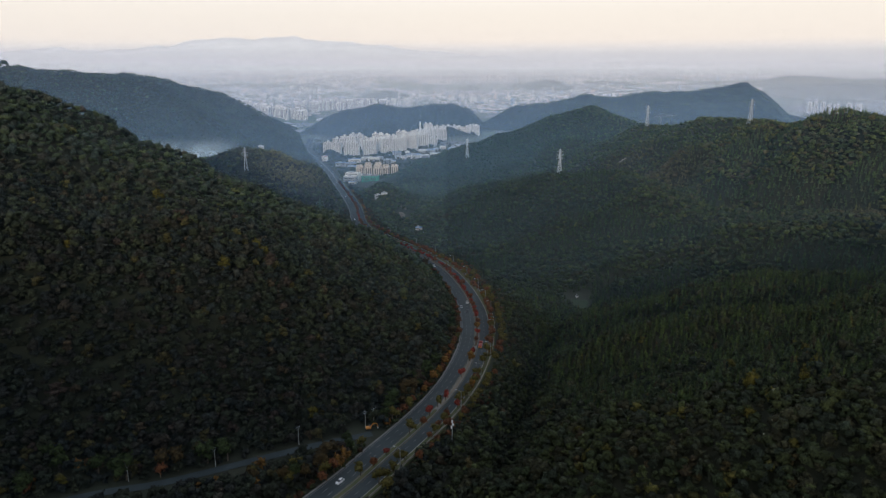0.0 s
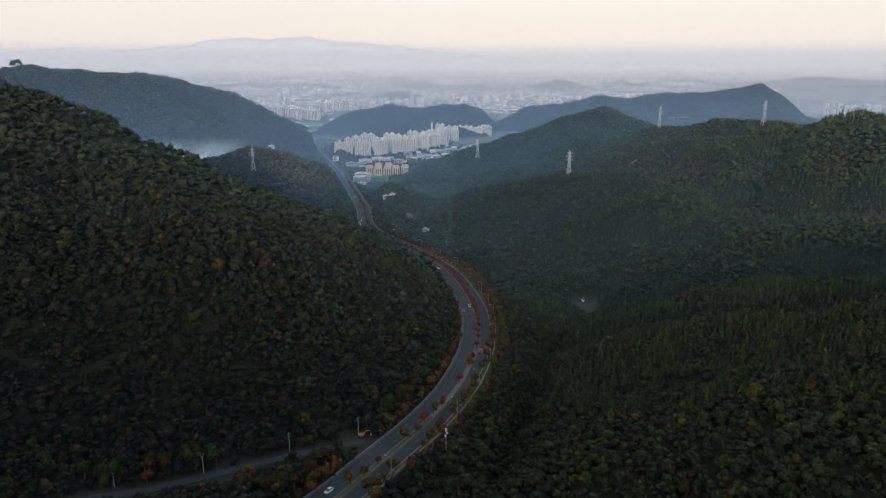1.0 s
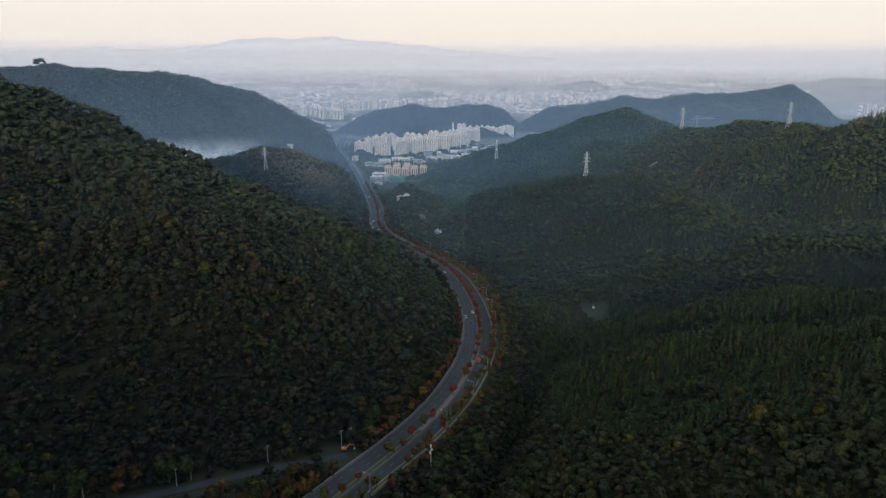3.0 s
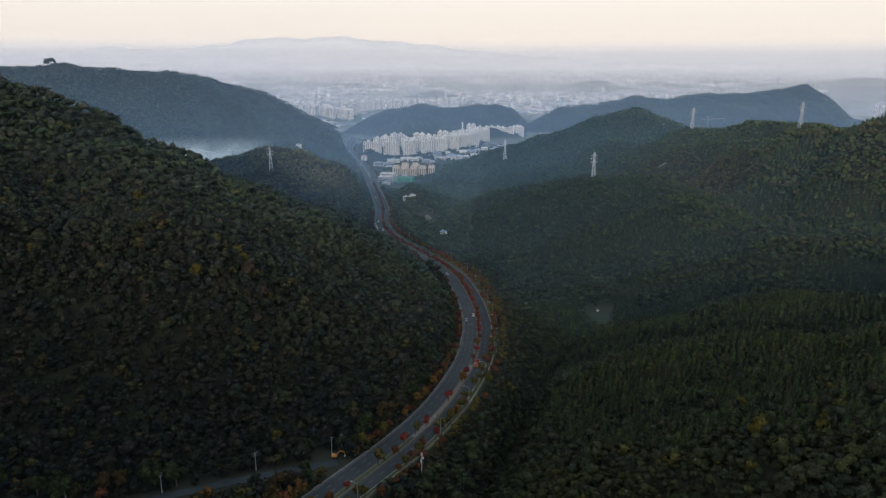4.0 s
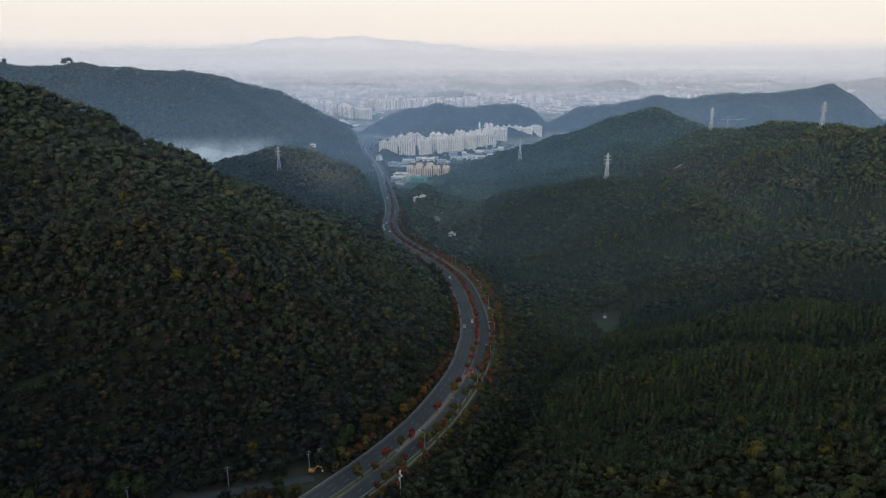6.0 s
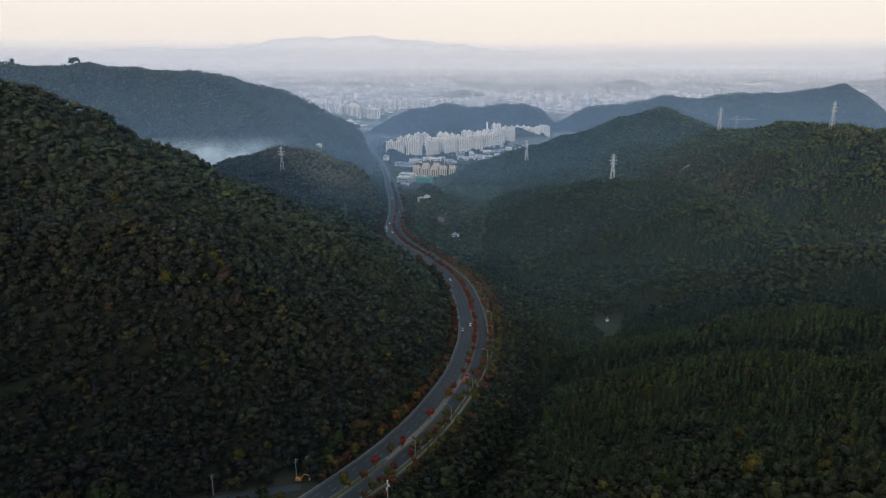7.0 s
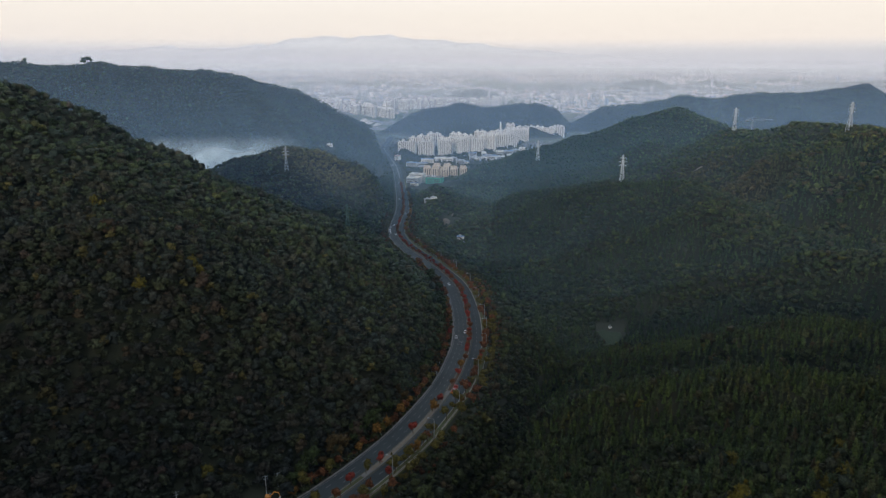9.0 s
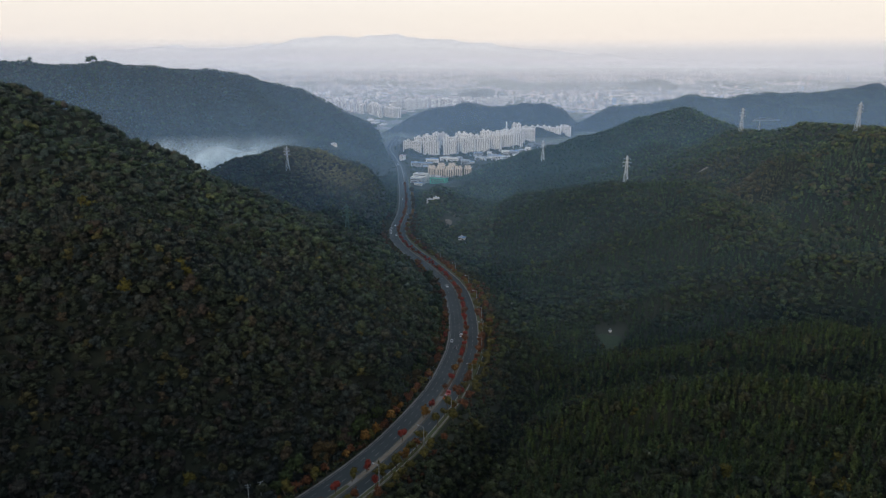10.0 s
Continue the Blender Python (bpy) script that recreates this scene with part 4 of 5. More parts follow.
def excavator(x, y, turn):
    thing = new("excavator")
    thing.matrix_basis = pose(x, y, float(height(x, y)) + 0.35, 0, 0, turn)
    for yy in (-1.15, 0.65):
        part("track", lofted([(-1.9, 0.25, 0.25, 0.7), (-1.5, 0.25, 0.0, 0.95), (1.5, 0.25, 0.0, 0.95), (1.9, 0.25, 0.25, 0.7)]), M_TYRE, thing).location = (0, yy + 0.25, 0)
    part("house", lofted([(-2.0, 1.0, 1.1, 2.1), (-1.7, 1.25, 1.0, 2.3), (0.9, 1.25, 1.0, 2.2), (1.2, 1.1, 1.0, 1.9)]), M_ORANGE, thing)
    part("driver_cab", Build().box(0.1, 0.2, 1.9, 1.5, 1.2, 3.0), M_GLASS, thing, "dark glazed driver's cab")
    part("boom", Build().bar((1.0, -0.2, 1.8), (3.2, -0.2, 4.6), 0.55, 0.45, 4).bar((3.2, -0.2, 4.6), (5.6, -0.2, 4.1), 0.45, 0.35, 4), M_ORANGE, thing, "raised orange boom")
    part("stick", Build().bar((5.5, -0.2, 4.3), (6.3, -0.2, 1.6), 0.38, 0.28, 4), M_ORANGE, thing)
    part("bucket", lofted([(5.7, 0.5, 0.6, 1.5), (6.2, 0.5, 0.5, 1.6), (6.6, 0.5, 0.9, 1.5)]), M_STEEL, thing)
    thing.scale = (0.72, 0.72, 0.72)
    return tagged(thing, "orange tracked excavator with raised boom by the junction", "excavator")


excavator(-38, 296, 10)

# ---- pylons ----
M_GREEN_STEEL = surface("green_painted_steel", (0.10, 0.17, 0.13), (0.08, 0.13, 0.10), 0.6, 0.7, 0.1, fine=3)


def pylon(tall, label, steel, arms=3):
    """Lattice tower: each leg, the bracing of each stage, cross-arms with insulators."""
    thing = new("pylon")
    foot, waist, top = tall * 0.078, tall * 0.030, tall * 0.020
    half = lambda z: np.interp(z, [0, tall * 0.62, tall], [foot, waist, top])
    corner = lambda z, i: (half(z) * (1, -1, -1, 1)[i], half(z) * (1, 1, -1, -1)[i], z)
    thick = tall * 0.0066
    for i in range(4):
        bd = Build()
        for a, b in ((0, 0.62), (0.62, 1.0)):
            bd.bar(corner(tall * a - (1 if a == 0 else 0), i), corner(tall * b, i), thick * 1.5, thick)
        part("leg", bd, steel, thing)
    zs = [tall * f for f in (0.0, 0.17, 0.32, 0.45, 0.55, 0.63, 0.71, 0.79, 0.87, 0.94, 1.0)]
    for a, b in zip(zs, zs[1:]):
        bd = Build()
        for i in range(4):
            j = (i + 1) % 4
            bd.bar(corner(a, i), corner(b, j), thick * 0.7).bar(corner(a, j), corner(b, i), thick * 0.7).bar(corner(b, i), corner(b, j), thick * 0.7)
        part("bracing", bd, steel, thing)
    for k in range(arms):
        z, reach = tall * (0.66 + 0.12 * k), tall * (0.135, 0.145, 0.115)[k]
        for sgn in (-1, 1):
            bd = Build()
            tip = (sgn * reach, 0, z + tall * 0.012)
            for yy in (-1, 1):
                bd.bar((sgn * half(z), yy * half(z), z), tip, thick).bar((sgn * half(z), yy * half(z), z + tall * 0.05), tip, thick * 0.8)
            arm = part("cross_arm", bd, steel, thing)
            part("insulator", Build().bar((sgn * reach, 0, z), (sgn * reach, 0, z - tall * 0.045), thick * 0.9, None, 6), M_SIGN, arm)
    part("peak", Build().bar((0, 0, tall), (0, 0, tall * 1.045), thick * 1.6, thick * 0.5), steel, thing)
    return tagged(thing, label, "pylon", "transmission pylons")


for x, y, tall, turn, words in ((-276, 933, 31, 22, "pale lattice pylon on a wooded knoll"), (45.4, 1515, 42, 20, "pale lattice pylon above the wooded spur"),
                                (163, 982, 39, 15, "grey lattice pylon rising from the wooded ridge"), (369, 1274, 38.5, 12, "pale lattice pylon on the far ridge line"),
                                (420, 960, 33.5, 18, "grey lattice pylon on the ridge line"), (-147, 775, 36, 25, "dark green lattice pylon among the hillside trees")):
    pylon(tall, words, M_GREEN_STEEL if words.startswith("dark") else M_STEEL).matrix_basis = pose(x, y, float(height(x, y)) - 0.5, 0, 0, turn)

# ---- the town ----
def tower_block(long, deep, floors, label, wall, name="apartment_tower", group="towers of the housing estate", bays=6):
    """Slab block: wall, a strip of glazing for each bay on both sides, floor ledges, stair heads and a tank on the roof."""
    thing = new(name)
    h = floors * 2.85
    part("wall", Build().box(-long / 2, -deep / 2, -3, long / 2, deep / 2, h), wall, thing)
    bay = long / bays
    strip = Build()
    for f in range(floors if bays > 5 else 0):
        strip.box(-bay * 0.24, -0.12, f * 2.85 + 1.0, bay * 0.24, 0.12, f * 2.85 + 2.4)
    if bays <= 5:
        strip.box(-bay * 0.2, -0.12, 1.0, bay * 0.2, 0.12, h - 0.6)
    strip = strip.mesh("window_strip")
    for k in range(bays):
        for side in (-1, 1):
            ob = part("window_strip", strip, M_GLASS, thing)
            ob.location = (-long / 2 + bay * (k + 0.5), side * deep / 2, 0)
    for k in (0, bays // 2, bays):
        part("fin", Build().box(-0.35, -deep / 2 - 0.7, -1, 0.35, deep / 2 + 0.7, h + 0.6), wall, thing).location = (-long / 2 + bay * k, 0, 0)
    part("parapet", Build().box(-long / 2 - 0.3, -deep / 2 - 0.3, h, long / 2 + 0.3, deep / 2 + 0.3, h + 1.1), wall, thing)
    for x in (-long / 4, long / 4):
        part("stair_head", Build().box(x - 3.0, -3.2, h + 1.1, x + 3.0, 3.2, h + 6.4), wall, thing)
        part("water_tank", Build().bar((x + 5, 0, h + 1.1), (x + 5, 0, h + 3.4), 3.0, None, 8), M_WALL_GREY, thing)
    return tagged(thing, label, "apartment block", group)


def put(x, y, z, turn, scale=1.0):
    X, Y, Z, f = squeeze(x, y, z)
    return Matrix.Translation((float(X), float(Y), float(Z))) @ pose(0, 0, 0, 0, 0, turn), float(f) * scale


def place(proto, used, x, y, z, turn):
    m, f = put(x, y, z, turn)
    if proto in used:
        ob = copy_thing(proto, m)
    else:
        ob = proto
        used.add(proto)
        ob.matrix_basis = m
    ob.scale = (f, f, f)
    return ob


rt = random.Random(11)
used = set()
estate = [tower_block(44, 12, 15, "tall white slab apartment block of many storeys", M_WALL), tower_block(34, 13, 16, "white apartment block with a stair head on its roof", M_WALL),
          tower_block(52, 12, 14, "long white apartment slab with window strips", M_WALL, bays=8), tower_block(30, 14, 18, "slender tall white apartment block", M_WALL)]
front = spline([(-352, 1998, 2), (-305, 1985, 2), (-240, 1978, 2), (-180, 2035, 2), (-120, 2110, 2), (-70, 2215, 2), (-25, 2320, 2)], 1.0)
for row, (back, gap) in enumerate(((0, 61), (74, 60), (146, 62), (212, 66))):
    line = front + np.array([0.12 * back, back, 0])
    run = np.concatenate([[0], np.cumsum(np.linalg.norm(np.diff(line[:, :2], axis=0), axis=1))])
    for s in np.arange(16 + 9 * row, run[-1], gap):
        x, y = (float(np.interp(s, run, line[:, k])) for k in (0, 1))
        if y > 2420 or rt.random() < 0.08:
            continue
        kind = rt.choice(estate[:3]) if row < 2 else rt.choice(estate)
        place(kind, used, x + rt.uniform(-5, 5), y + rt.uniform(-6, 6), 1.0, rt.choice((24, 28, 34, -12, -16)) + rt.uniform(-3, 3))
for x, y in ((-24, 2465), (16, 2480), (58, 2470), (96, 2485), (2, 2530), (44, 2545), (84, 2540), (-66, 2455)):
    place(rt.choice(estate), used, x, y, 1.0, rt.uniform(-14, 0))
beige_wall = surface("beige_render", (0.60, 0.51, 0.42), (0.54, 0.45, 0.37), 0.06, 0.8, fine=0.6)
beige = tower_block(15, 12, 9, "mid-rise beige apartment block", beige_wall, group="beige blocks", bays=3)
for x, y, a in ((-206, 1604, 20), (-186, 1598, 20), (-164, 1592, 20), (-144, 1604, 12), (-124, 1612, 8), (-190, 1642, 20), (-166, 1646, 20)):
    place(beige, used, x, y, 2.0, a)
spire = new("chimney_stack")
spire.matrix_basis = pose(-88, 2290, 1)
part("shaft", Build().bar((0, 0, 0), (0, 0, 74), 5.5, 3.6, 12), M_WALL, spire)
part("rim", Build().bar((0, 0, 73.4), (0, 0, 74.6), 4.4, None, 12), M_WALL_GREY, spire)
tagged(spire, "tall pale chimney stack among the apartment blocks", "chimney")
farther = [tower_block(20, 12, 15, "hazy pale apartment tower on the plain", M_WALL, group="towers on the plain", bays=3), tower_block(15, 12, 18, "tall hazy apartment tower on the plain", M_WALL, group="towers on the plain", bays=2)]
for k in range(58):
    u = k / 57
    x, y = -1230 + 560 * u + rt.uniform(-15, 15), 3960 - 720 * u + rt.uniform(-60, 60)
    place(rt.choice(farther), used, x, y, 0, rt.uniform(-20, 10))
for k in range(78):
    u = k / 77
    place(rt.choice(farther), used, -820 + 620 * u + rt.uniform(-20, 20), 3900 + 330 * u + rt.uniform(-140, 140), 0, rt.uniform(-20, 10))
for k in range(12):
    place(rt.choice(farther), used, 1890 + 24 * k + rt.uniform(-8, 8), 3640 + rt.uniform(-60, 60), 0, rt.uniform(-10, 10))


def low_building(x, y, w, d, h, turn, wall, roof, label, z=None):
    """A low commercial building: walls, overhanging flat roof, window bands on each side, plant on the roof."""
    thing = new("low_building")
    z = float(height(x, y)) if z is None else z
    m, f = put(x, y, z, turn)
    thing.matrix_basis = m
    thing.scale = (f, f, f)
    part("wall", Build().box(-w / 2, -d / 2, -3, w / 2, d / 2, h), wall, thing)
    part("roof", Build().box(-w / 2 - 0.4, -d / 2 - 0.4, h, w / 2 + 0.4, d / 2 + 0.4, h + 0.5), roof, thing)
    for fl in range(max(1, int(h / 3.4))):
        for sgn in (-1, 1):
            band = part("window_band", Build().box(-w * 0.42, -0.1, fl * 3.4 + 1.1, w * 0.42, 0.1, fl * 3.4 + 2.6), M_GLASS, thing)
            band.location = (0, sgn * d / 2, 0)
    part("roof_plant", Build().box(-w * 0.2, -d * 0.2, h + 0.5, w * 0.08, d * 0.15, h + 2.4), M_WALL_GREY, thing)
    return tagged(thing, label, "building", "low buildings by the road")


M_BLUE_ROOF = surface("blue_sheet_roof", (0.10, 0.22, 0.42), (0.13, 0.25, 0.44), 0.2, 0.5, fine=2)
M_GREEN_NET = surface("green_netting", (0.04, 0.30, 0.20), (0.06, 0.24, 0.17), 0.15, 0.85, fine=1)
low_building(-204, 1436, 26, 18, 13, -10, M_WALL_GREY, M_WALL, "grey-white workshop block with a flat roof")
low_building(-205, 1480, 30, 20, 17, -10, M_WALL, M_WALL, "white flat-roofed block beside the main road")
low_building(-184, 1512, 24, 18, 11, -10, M_WALL_GREY, M_WALL, "pale grey depot behind the netted site")
low_building(-196, 1402, 14, 10, 5, -10, M_WALL, M_BLUE_ROOF, "small shed with a blue sheet roof")
low_building(-166, 1470, 34, 20, 13, -8, M_GREEN_NET, M_CONCRETE, "half-built block wrapped in green netting")
low_building(-336, 1880, 12, 14, 14, -15, M_WALL, M_RED, "small white building with a red roof edge")
low_building(-108, 1058, 10, 6, 3.6, 20, M_WALL_GREY, M_WALL_GREY, "low white farm building in the valley")
low_building(-97, 1047, 8, 7, 4, 20, M_WALL, M_WALL_GREY, "small white shed beside the farm")
low_building(-38, 897, 8, 5, 3.5, -20, M_WALL, M_BLUE_ROOF, "small hut with a blue roof by the stream")
low_building(-436, 1606, 13, 8, 5, 15, M_WALL, M_WALL_GREY, "white house at the foot of the dark mountain")
low_building(-30, 888, 5, 4, 3, -20, M_WALL_GREY, M_BLUE_ROOF, "small grey hut by the stream")
for k in range(46):
    u = rt.random()
    x, y = -300 + 420 * u + rt.uniform(-60, 60), 1800 + 560 * u + rt.uniform(-110, -40)
    if along(ROAD[::2], np.array([x]), np.array([y]))[0][0] < 26 or float(height(x, y)) > 8:
        continue
    low_building(x, y, rt.uniform(12, 34), rt.uniform(9, 18), rt.uniform(4, 11), rt.uniform(-20, 20), rt.choice((M_WALL, M_WALL_GREY)), rt.choice((M_WALL_GREY, M_WALL, M_BLUE_ROOF)), "low flat-roofed building in the town below")

# the built-up plain far off, too many and too small to count
def city_blocks(seed, count, y0, y1, spread_x, low, high, label):
    r = np.random.RandomState(seed)
    y = y0 + (y1 - y0) * r.uniform(0, 1, count) ** 1.2
    x = (r.uniform(-1, 1, count) * spread_x) * y + 0.03 * y
    keep = (roll(x / 9 + 50, y / 16) > -0.35) & ((y > 3250) | (height(x, y) < 4))
    x, y = x[keep], y[keep]
    n = len(x)
    tall = r.uniform(0, 1, n) < 0.07 + 0.10 * np.clip(roll(x / 14 + 20, y / 14), 0, 2)
    h = np.where(tall, r.uniform(high * 0.5, high, n), r.uniform(low * 0.4, low, n))
    w, d = np.where(tall, r.uniform(12, 24, n), r.uniform(10, 46, n)), np.where(tall, r.uniform(10, 14, n), r.uniform(10, 34, n))
    th = r.uniform(-0.5, 0.5, n)
    cube = np.array([(i, j, k) for k in (0, 1) for i, j in ((-.5, -.5), (.5, -.5), (.5, .5), (-.5, .5))])
    X, Y = cube[None, :, 0] * w[:, None], cube[None, :, 1] * d[:, None]
    px, py, pz, _ = squeeze(x[:, None] + X * np.cos(th)[:, None] - Y * np.sin(th)[:, None], y[:, None] + X * np.sin(th)[:, None] + Y * np.cos(th)[:, None], cube[None, :, 2] * h[:, None] - 1)
    tri = np.array([(4, 5, 6), (4, 6, 7), (0, 1, 5), (0, 5, 4), (1, 2, 6), (1, 6, 5), (2, 3, 7), (2, 7, 6), (3, 0, 4), (3, 4, 7)])
    tris = (tri[None] + 8 * np.arange(n)[:, None, None]).reshape(-1, 3)
    ob = part("city_blocks", tri_mesh("city_blocks", np.stack([px, py, pz], -1).reshape(-1, 3), tris), M_CITY, None, label)
    return tagged(ob, category="buildings", kind="stuff")


def city_material():
    m, n, l, p = nodes_of("city_render")
    gi = n.new("ShaderNodeNewGeometry")
    ramp = n.new("ShaderNodeValToRGB")
    ramp.color_ramp.interpolation = "CONSTANT"
    tones = [(0.0, (0.50, 0.47, 0.44)), (0.30, (0.38, 0.37, 0.36)), (0.45, (0.52, 0.41, 0.35)), (0.60, (0.28, 0.29, 0.31)), (0.76, (0.62, 0.57, 0.52)), (0.95, (0.18, 0.27, 0.38))]
    while len(ramp.color_ramp.elements) < len(tones):
        ramp.color_ramp.elements.new(0.5)
    for e, (q, c) in zip(ramp.color_ramp.elements, tones):
        e.position, e.color = q, (*c, 1)
    l.new(gi.outputs["Random Per Island"], ramp.inputs[0])
    l.new(ramp.outputs[0], p.inputs["Base Color"])
    p.inputs["Roughness"].default_value = 0.85
    return m


M_CITY = city_material()
city_blocks(3, 900, 2750, 4300, 0.30, 9, 30, "low pale roofs on the plain behind the hill")
city_blocks(4, 3600, 4000, 9000, 0.42, 9, 44, "hazy city blocks over the wide plain")
city_blocks(5, 3600, 8000, 20000, 0.48, 18, 90, "faint city towers near the horizon")

# small wooded hills standing in the plain
for x, y, length, top in ((990, 7400, 640, 95), (1886, 8280, 500, 52), (175, 6900, 280, 46), (-490, 5400, 560, 66), (3000, 10500, 900, 120)):
    far_range("backdrop_hill", y, x - length / 2, x + length / 2, [0, top * 0.55, top * 0.8, top, top * 0.9, top * 0.6, 0], "low wooded hill standing in the plain")

far_range("backdrop_hill", 5600, 2520, 4600, [40, 98, 112, 104, 98, 92, 100], "blue wooded hill at the edge of the plain")

# bare earth, fields and clearings
def patch(cx, cy, rx, ry, turn, material, label, category, lift=0.5):
    """An uneven sheet laid over the slope."""
    r = random.Random(int(cx * 7 + cy))
    bd, ring = Build(), 28
    rows = []
    for k in range(5):
        rows.append([])
        for i in range(ring):
            t = 6.2832 * i / ring
            q = k / 4 * (1 + 0.18 * math.sin(3 * t + cx) + 0.12 * math.sin(5 * t))
            u, v = rx * q * math.cos(t), ry * q * math.sin(t)
            x, y = cx + u * math.cos(turn) - v * math.sin(turn), cy + u * math.sin(turn) + v * math.cos(turn)
            rows[-1].append((x, y, float(height(x, y)) + lift - (1.2 if k == 4 else 0)))
    bd.v = [p for row in rows for p in row]
    bd.f = [(k * ring + i, (k + 1) * ring + i, (k + 1) * ring + (i + 1) % ring, k * ring + (i + 1) % ring) for k in range(4) for i in range(ring)]
    return tagged(part("clearing", bd, material, None, label), category=category, kind="structure")


patch(120, 588, 11, 19, 0.15, M_FIELD, "small green field among the woods", "field")
patch(-63, 946, 4.5, 24, 0.1, M_DIRT, "bare brown earth clearing in the valley", "clearing")
patch(-62, 1000, 8, 12, 0.4, M_DIRT, "trodden sandy yard in the valley", "clearing")
patch(275, 1067, 8, 3, 0.4, M_PAVED, "pale bare scar on the ridge slope", "clearing")
patch(-20, 842, 2.2, 9, 0.5, M_DIRT, "short gravel track by the stream", "clearing")
low_building(122, 606, 1.5, 1.3, 1.2, 10, M_WALL, M_WHITE, "tiny white hut on the green field")


def tower_crane(x, y):
    thing = new("tower_crane")
    thing.matrix_basis = pose(x, y, float(height(x, y)), 0, 0, 5)
    part("mast", Build().bar((0, 0, 0), (0, 0, 40), 1.8), M_SIGN, thing)
    part("jib", Build().bar((-12, 0, 40), (34, 0, 41), 1.3, 0.9), M_SIGN, thing)
    part("tie", Build().bar((0, 0, 46), (28, 0, 41.2), 0.4).bar((0, 0, 46), (-11, 0, 40.5), 0.4).bar((0, 0, 40), (0, 0, 46), 0.8), M_SIGN, thing)
    part("counterweight", Build().box(-12, -0.9, 37.5, -9.5, 0.9, 39.8), M_CONCRETE, thing)
    return tagged(thing, "grey-blue tower crane behind the ridge", "crane")


tower_crane(420, 1360)

# ---- roadside trees, one by one ----
def tree_kind(name, seed, tint, tall, label, group):
    """Trunk, a few limbs and a crown of many clumps of leaves."""
    r = random.Random(seed)
    thing = new(name)
    bd = Build().bar((0, 0, -0.4), (0.05 * tall, 0, tall * 0.36), tall * 0.055, tall * 0.035, 7)
    for k in range(4):
        t = k * 1.6 + r.uniform(0, 0.6)
        bd.bar((0.04 * tall, 0, tall * (0.34 + 0.05 * k)), (math.cos(t) * tall * 0.2, math.sin(t) * tall * 0.2, tall * (0.58 + 0.06 * k)), tall * 0.024, tall * 0.01, 5)
    part("trunk", bd, M_BARK, thing)
    pts, tri = [], []
    n = 0
    for k in range(5):
        p, t = crown(seed * 10 + k, 1, 40)
        s = tall * r.uniform(0.17, 0.25)
        off = np.array([r.gauss(0, 0.11) * tall, r.gauss(0, 0.11) * tall, tall * r.uniform(0.20, 0.56)])
        pts.append(p * s + off)
        tri.append(t + n)
        n += len(p)
    pts, tri = np.concatenate(pts), np.concatenate(tri)
    part("crown", tri_mesh("crown", pts, tri, np.tile(np.array(tint), (len(pts), 1))), M_LEAF, thing)
    return tagged(thing, label, "tree", group)


KINDS = {
    "red": [tree_kind("maple_tree", 101 + k, (0.20, 0.036, 0.028), 5.6, "small roadside maple with deep red autumn leaves", "trees along the road") for k in range(2)],
    "rust": [tree_kind("maple_tree", 111 + k, (0.135, 0.056, 0.028), 6.4, "roadside tree with rust-brown autumn leaves", "trees along the road") for k in range(3)],
    "amber": [tree_kind("roadside_tree", 121 + k, (0.16, 0.086, 0.024), 6.2, "roadside tree with amber autumn leaves", "trees along the road") for k in range(2)],
    "olive": [tree_kind("roadside_tree", 131 + k, (0.094, 0.082, 0.022), 7.0, "roadside tree with olive-yellow leaves", "trees along the road") for k in range(3)],
    "gold": [tree_kind("golden_tree", 141 + k, (0.088, 0.078, 0.016), 9.0, "golden-leaved tree standing out among dark woods", "golden trees") for k in range(2)],
    "green": [tree_kind("broadleaf_tree", 151 + k, (0.034, 0.050, 0.018), 10.5, "dark green broadleaf tree at the wood's edge", "trees at the wood's edge") for k in range(4)],
    "brown": [tree_kind("broadleaf_tree", 161 + k, (0.060, 0.042, 0.018), 9.5, "brownish broadleaf tree at the wood's edge", "trees at the wood's edge") for k in range(2)],
}
grown = set()


def grow(kind, x, y, z=None, big=1.0):
    proto = rt.choice(KINDS[kind])
    if math.hypot(x + 38, y - 293) < 9 or along(SIDE_ROAD[::2] - (0, 4, 0), np.array([x]), np.array([y]))[0][0] < 7:
        return
    m = pose(x, y, float(height(x, y)) if z is None else z, 0, 0, rt.uniform(0, 360))
    s = rt.uniform(0.75, 1.25) * big
    if proto in grown:
        ob = copy_thing(proto, m)
    else:
        ob, _ = proto, grown.add(proto)
        ob.matrix_basis = m
    ob.scale = (s, s, s * rt.uniform(0.9, 1.15))


def row_of(off, y0, y1, gap, kinds, jitter=0.8, miss=0.15):
    line = offset_line(stretch_of(ROAD, y0, y1), off)
    run = np.concatenate([[0], np.cumsum(np.linalg.norm(np.diff(line, axis=0), axis=1))])
    for s in np.arange(rt.uniform(0, gap), run[-1], gap):
        if rt.random() < miss:
            continue
        x, y, z = (float(np.interp(s + rt.uniform(-1.5, 1.5), run, line[:, k])) for k in range(3))
        grow(rt.choice(kinds), x + rt.uniform(-jitter, jitter), y, z)


